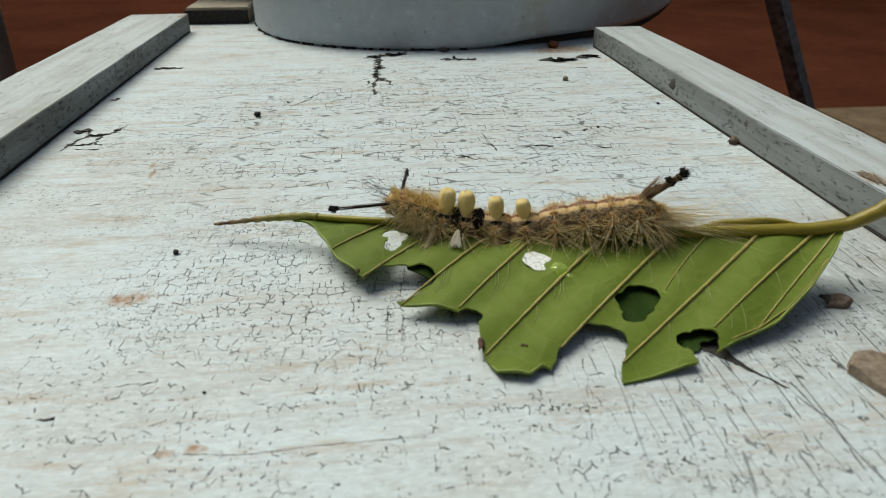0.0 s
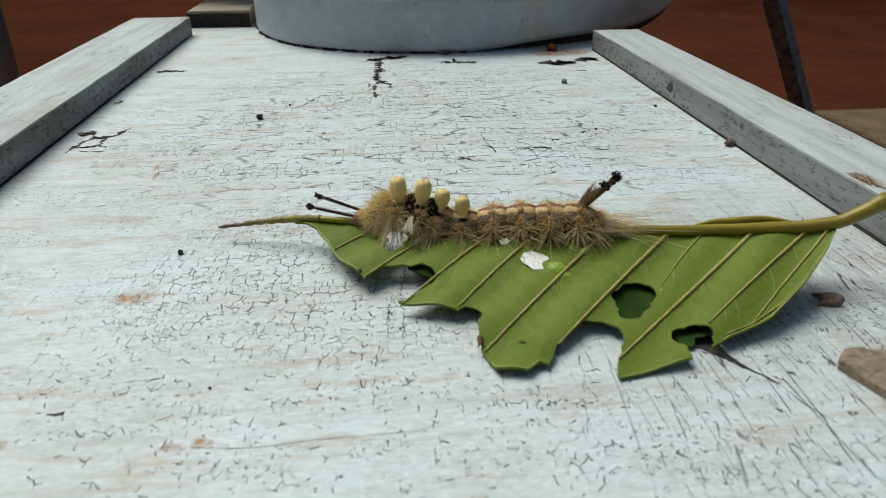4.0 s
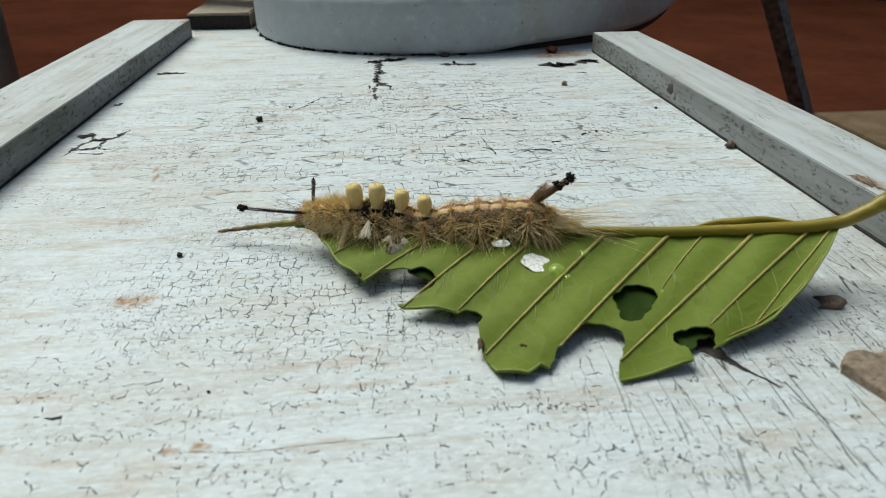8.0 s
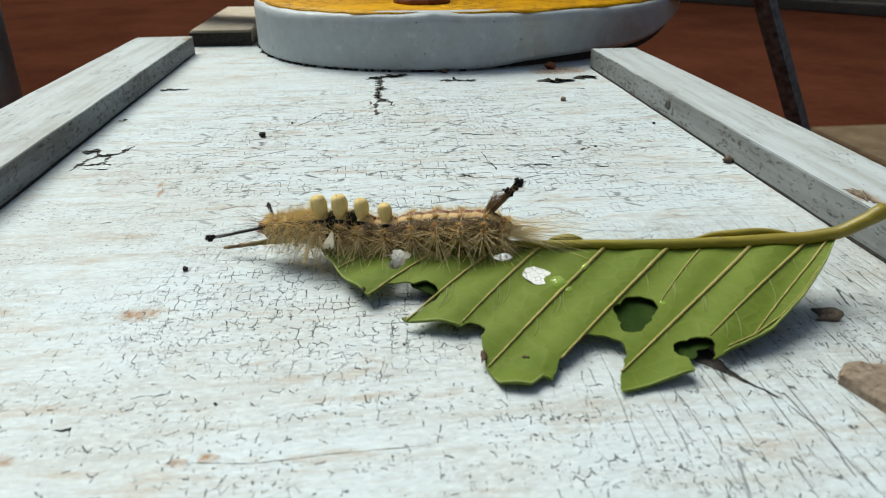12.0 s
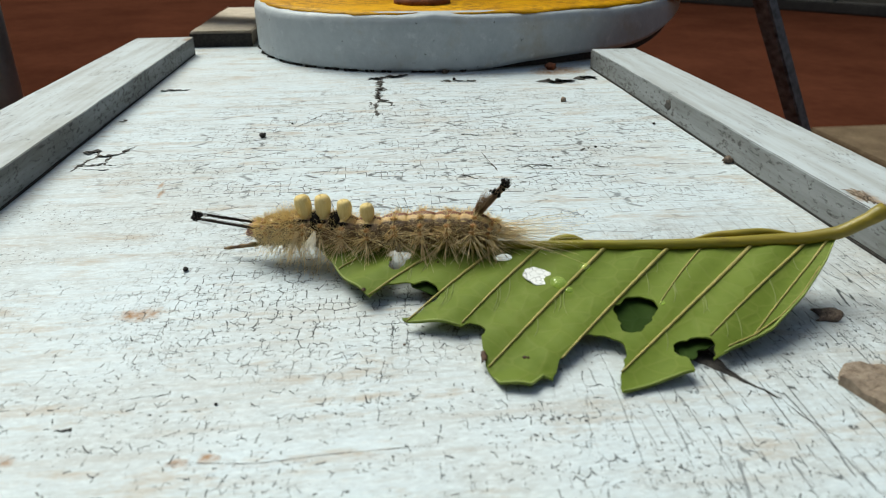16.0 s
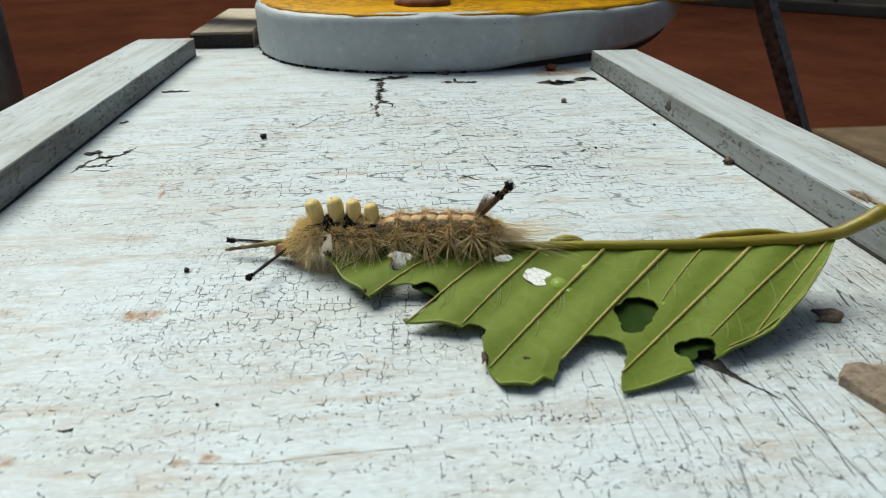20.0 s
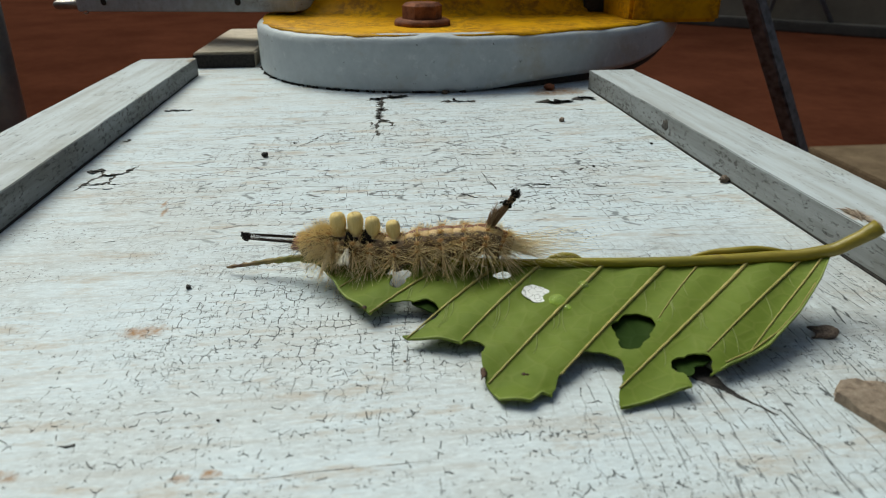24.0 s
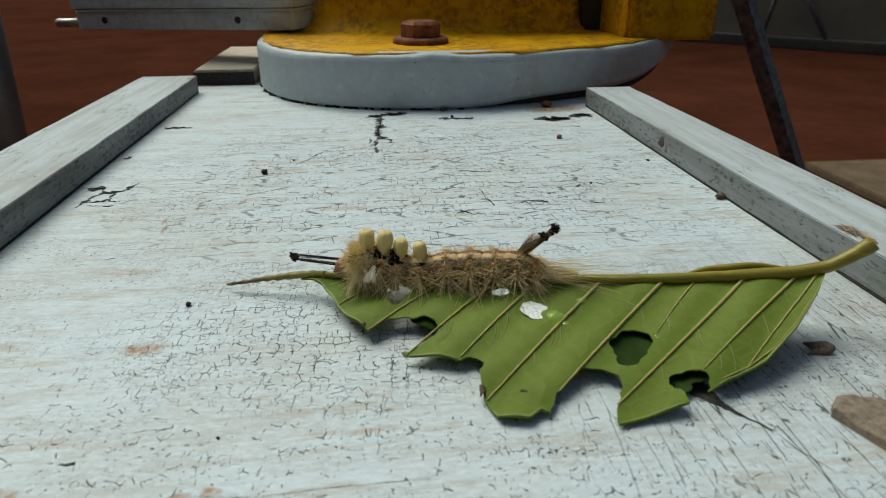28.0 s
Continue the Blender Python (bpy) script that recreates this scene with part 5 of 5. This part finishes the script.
def motions():
    """The caterpillar's crawl: seconds, then places along and above the midrib (millimetres) of head, four tufts, tail, both front pencil tips, tail tip."""
    rows = [
        (0, -1.52, 6.0, 4.74, 5.8, 7.06, 5.55, 10.46, 5.35, 13.63, 5.5, 25.92, 8.15, -1.3, 9.07, 6.38, -7.26, -5.66, 7.4, 30.29, 11.7),
        (1, -4.35, 3.82, 3.14, 6.0, 5.26, 6.1, 8.73, 6.4, 11.66, 6.4, 23.89, 7.5, -10.95, 4.08, 5.6, -5.13, -8.85, 3.11, 27.33, 10.92),
        (2, -5.65, 4.2, 1.69, 5.95, 4.14, 5.95, 7.3, 5.85, 10.81, 5.85, 23.41, 7.85, -9.46, 7.05, 7.36, -10.4, -6.73, 3.25, 26.88, 11.13),
        (3, -5.92, 5.36, 0.84, 6.45, 3.16, 6.45, 5.79, 6.15, 8.4, 6.2, 21.01, 7.45, -5.28, 9.05, 6.66, -11.53, -5.09, 8.61, 24.82, 11.09),
        (3.5, -4.63, 4.04, -0.13, 6.99, 2.52, 6.86, 4.62, 6.05, 7.32, 5.5, 20.45, 6.99, -11.41, 3.94, 4.79, -11.07, 3.06, 4.74, 24.17, 10.78),
        (5.5, -10.44, 3.5, -3.21, 6.85, -0.89, 6.84, 1.34, 6.26, 3.96, 5.84, 17.23, 6.99, -16.72, 4.59, 5.62, -11.59, -8.84, 3.94, 20.27, 10.53),
        (6, -10.19, 2.85, -4.14, 6.5, -1.65, 6.6, 0.67, 6.35, 3.38, 5.95, 16.21, 7.2, -17.5, -0.44, 3.36, -9.3, -8.97, 1.8, 20.03, 10.59),
        (7, -11.51, 3.8, -4.37, 5.7, -1.93, 5.99, 0.33, 5.83, 2.97, 5.63, 16, 7.25, -15.32, 6.43, 8.08, -15.6, -7.13, 2.22, 19.91, 10.58),
        (8, -12.26, 4.38, -5.81, 6.22, -3.24, 6.37, -0.46, 6.03, 2.38, 5.7, 14.4, 7.45, -13.74, 8.74, 5.13, -18.22, -4.89, 7.04, 18.65, 10.86),
        (9, -10.02, 4.89, -6.3, 7.13, -3.88, 7.27, -1.58, 6.62, 0.87, 6.26, 13.16, 7.32, -16.69, 3.45, 3.16, -16.34, 2.65, 3.08, 16.78, 10.91),
        (10, -12.91, 4.37, -6.83, 6.92, -4.33, 6.92, -2.12, 6.68, 0.33, 6.25, 12.58, 7.31, -19.63, 1.29, 8.02, -19.58, 1.31, 7.43, 16.42, 11.06),
        (11, -15.57, 3.96, -8.47, 6.36, -5.75, 6.44, -3.6, 6.42, -0.85, 6.79, 10.73, 7.31, -19.3, 7.61, 5.39, -19.41, -7.53, 5.44, 14.1, 11.35),
        (12, -17.63, 4.32, -10.51, 6.37, -8.08, 6.57, -5.55, 6.49, -2.63, 6.29, 9.24, 7.67, -20.44, 8.14, 3.59, -21.71, -7.34, 5.85, 12.89, 11.77),
        (12.5, -17.64, 4.14, -10.55, 6.55, -8.12, 6.76, -5.67, 6.53, -2.83, 6.32, 8.98, 7.69, -24.95, -0.24, 5.12, -25.03, -0.32, 4.47, 12.64, 11.79),
        (14.5, -19.3, 0.41, -12.6, 5.43, -10.03, 6.09, -7.47, 6.08, -4.79, 6.23, 7.99, 7.16, -25.66, -0.7, 4.55, -18.73, -8.55, 3.75, 11.07, 11.27),
        (15, -19.71, 2.66, -12.96, 5.33, -10.08, 6.23, -7.54, 6, -4.72, 6.16, 7.92, 7.37, -24.44, 5.86, 6.47, -21.71, -8.56, 3.63, 11.32, 11.21),
        (16, -19.17, 3.92, -12.49, 6.39, -10.19, 6.52, -7.65, 6.29, -4.78, 6.23, 7.93, 7.44, -25.81, -2.47, 6.74, -26.44, -1.3, 5.68, 11.2, 11.48),
        (17, -16.33, 3.54, -10.86, 7.35, -8.6, 7.18, -6.91, 6.83, -4.32, 6.61, 7.96, 7.5, -22.99, -0.87, 6.93, -23.41, 0.05, 6.06, 11.36, 11.48),
        (18, -18.72, 2.38, -11.76, 5.96, -9.43, 6.53, -6.89, 6.38, -4.3, 6.37, 7.91, 7.26, -22.79, 7.45, 2.57, -22.03, -7.85, 3.99, 11.43, 11.25),
        (19, -17.32, 2.16, -11.78, 6.04, -9.31, 6.47, -7.19, 6.29, -4.53, 6.15, 8.02, 7.56, -24.44, 2.94, 2.32, -19.37, -8.49, 1.57, 11.42, 11.32),
        (20, -15.97, 1.52, -11.1, 5.99, -8.64, 6.35, -6.57, 6.46, -4.32, 6.37, 8.05, 7.41, -23.36, 0.33, 2.08, -16.99, -8.88, 1.99, 11.46, 11.19),
        (21, -16.38, 1.1, -11.09, 5.99, -8.77, 6.34, -6.49, 6.24, -4.3, 6.15, 7.97, 7.4, -23.2, 2.38, 4.12, -16.81, -8.97, 2.05, 11.71, 11.21),
        (21.5, -15.93, 2.23, -10.53, 6.48, -8.22, 6.83, -6.03, 6.58, -3.77, 6.49, 8.09, 7.5, -22.65, 3.96, 3.55, -17.11, -8.68, 1.07, 11.51, 11.37),
        (23.5, -15.05, 4.73, -9.23, 6.33, -6.8, 6.32, -4.72, 6.21, -2.31, 6.42, 9.43, 7.94, -21.69, -2.36, 6.67, -22.45, -0.76, 5.4, 13.15, 11.62),
        (24, -13.59, 4.8, -8.48, 6.74, -6.39, 6.85, -4.33, 6.67, -1.72, 6.59, 9.47, 8.29, -20.89, -0.4, 5.7, -20.95, 0.06, 5.12, 12.52, 12.74),
        (25, -10.69, 5.3, -7.02, 7.73, -5.3, 7.67, -3.46, 7.33, -1.43, 6.93, 10.46, 8.3, -17.51, -2.18, 6.78, -18.09, -0.86, 5.71, 13.82, 12.16),
        (26, -10, 5.15, -5.99, 7.61, -3.93, 7.35, -2.09, 7.08, 0.16, 7.06, 11.04, 8.01, -17.03, -1.85, 7.44, -17.32, -0.98, 6.68, 14.86, 11.84),
        (27, -8.57, 5.31, -5.63, 7.71, -3.24, 7.1, -1.19, 6.62, 1.34, 6.61, 12.23, 7.93, -15.6, -1.57, 6.37, -15.97, -0.63, 5.48, 16.24, 11.44),
        (28, -8.22, 4.37, -4.91, 6.97, -2.84, 6.93, -0.92, 6.29, 1.61, 6.21, 13.33, 7.22, -15.54, 1.92, 4.55, -15.28, 1.53, 4.35, 17.33, 10.83),
    ]
    # the leaf rocks a little on the board as the weight moves along it
    sway = ((0, 1.45), (1, 1.2), (2, 1.02), (3, 1.0), (6, 0.68), (8, 0.5), (11, 0.17), (12, 0.03), (16, 0.0), (20, -0.12), (24, -0.2), (28, -0.22))
    for ob, at in ON_LEAF:
        walk(ob, [(t, LEAF_AT @ mpose(11, 0, 2.5, 0, a) @ mpose(-11, 0, -2.5) @ at) for t, a in sway])
    root, tracks = [], {}

    def key(ob, t, m):
        tracks.setdefault(ob, []).append((t, m))

    for t, hs, hz, *v in rows:
        tufts = [(v[2 * k], v[2 * k + 1]) for k in range(4)]
        tail = (v[8], v[9])
        far_tip, near_tip, tail_tip = v[10:13], v[13:16], (v[16], v[17])
        s0 = tail[0] - 8
        at = LEAF_AT @ mpose(s0, 0, 0)
        root.append((t, at))
        # back line from the neck to the rear
        neck = (hs + 0.9, hz + 1.25)
        back = []
        for q in (0.12, 0.42, 0.73):
            bulge = 0.9 * min(1.0, max(0.0, (6.3 - tufts[0][0] + neck[0]) / 3.0)) * math.sin(math.pi * q)
            back.append((neck[0] + (tufts[0][0] - neck[0]) * q, neck[1] + (tufts[0][1] - neck[1]) * q + bulge * 0.6))
        back += tufts
        back += [(tufts[3][0] + (tail[0] - tufts[3][0]) * q, tufts[3][1] + (tail[1] - tufts[3][1]) * q + 0.4 * math.sin(math.pi * q)) for q in (0.25, 0.5, 0.75)]
        back.append(tail)
        back.append((tail[0] + 2.0, tail[1] - 0.85))
        for k, (seg, r) in enumerate(segs):
            a, b = back[max(k - 1, 0)], back[min(k + 1, len(back) - 1)]
            ang = math.atan2(b[1] - a[1], b[0] - a[0])
            s, z = back[k][0] + math.sin(ang) * r, back[k][1] - math.cos(ang) * r
            key(seg, t, mpose(s - s0, 0, z, 0, -math.degrees(ang)))
        key(head_ob, t, mpose(hs - s0, 0, hz, 0, -math.degrees(math.atan2(back[0][1] - 1.4 - hz, back[0][0] - hs)) * 0.5))
        for ob, tip, y in ((far_pencil, far_tip, 0.8), (near_pencil, near_tip, -0.8)):
            p = Vector((hs + 0.9 - s0, y, hz + 0.4))
            d = Vector((tip[0] - s0, tip[1], tip[2])) - p
            key(ob, t, mpose(*p) @ d.to_track_quat("X", "Z").to_matrix().to_4x4())
        d = Vector((tail_tip[0] - tail[0], 0, tail_tip[1] - tail[1]))
        key(tail_pencil, t, mpose(tail[0] - s0, 0, tail[1] - 0.3) @ d.to_track_quat("X", "Z").to_matrix().to_4x4())
    walk(caterpillar, root)
    for ob, some in tracks.items():
        walk(ob, some)


motions()
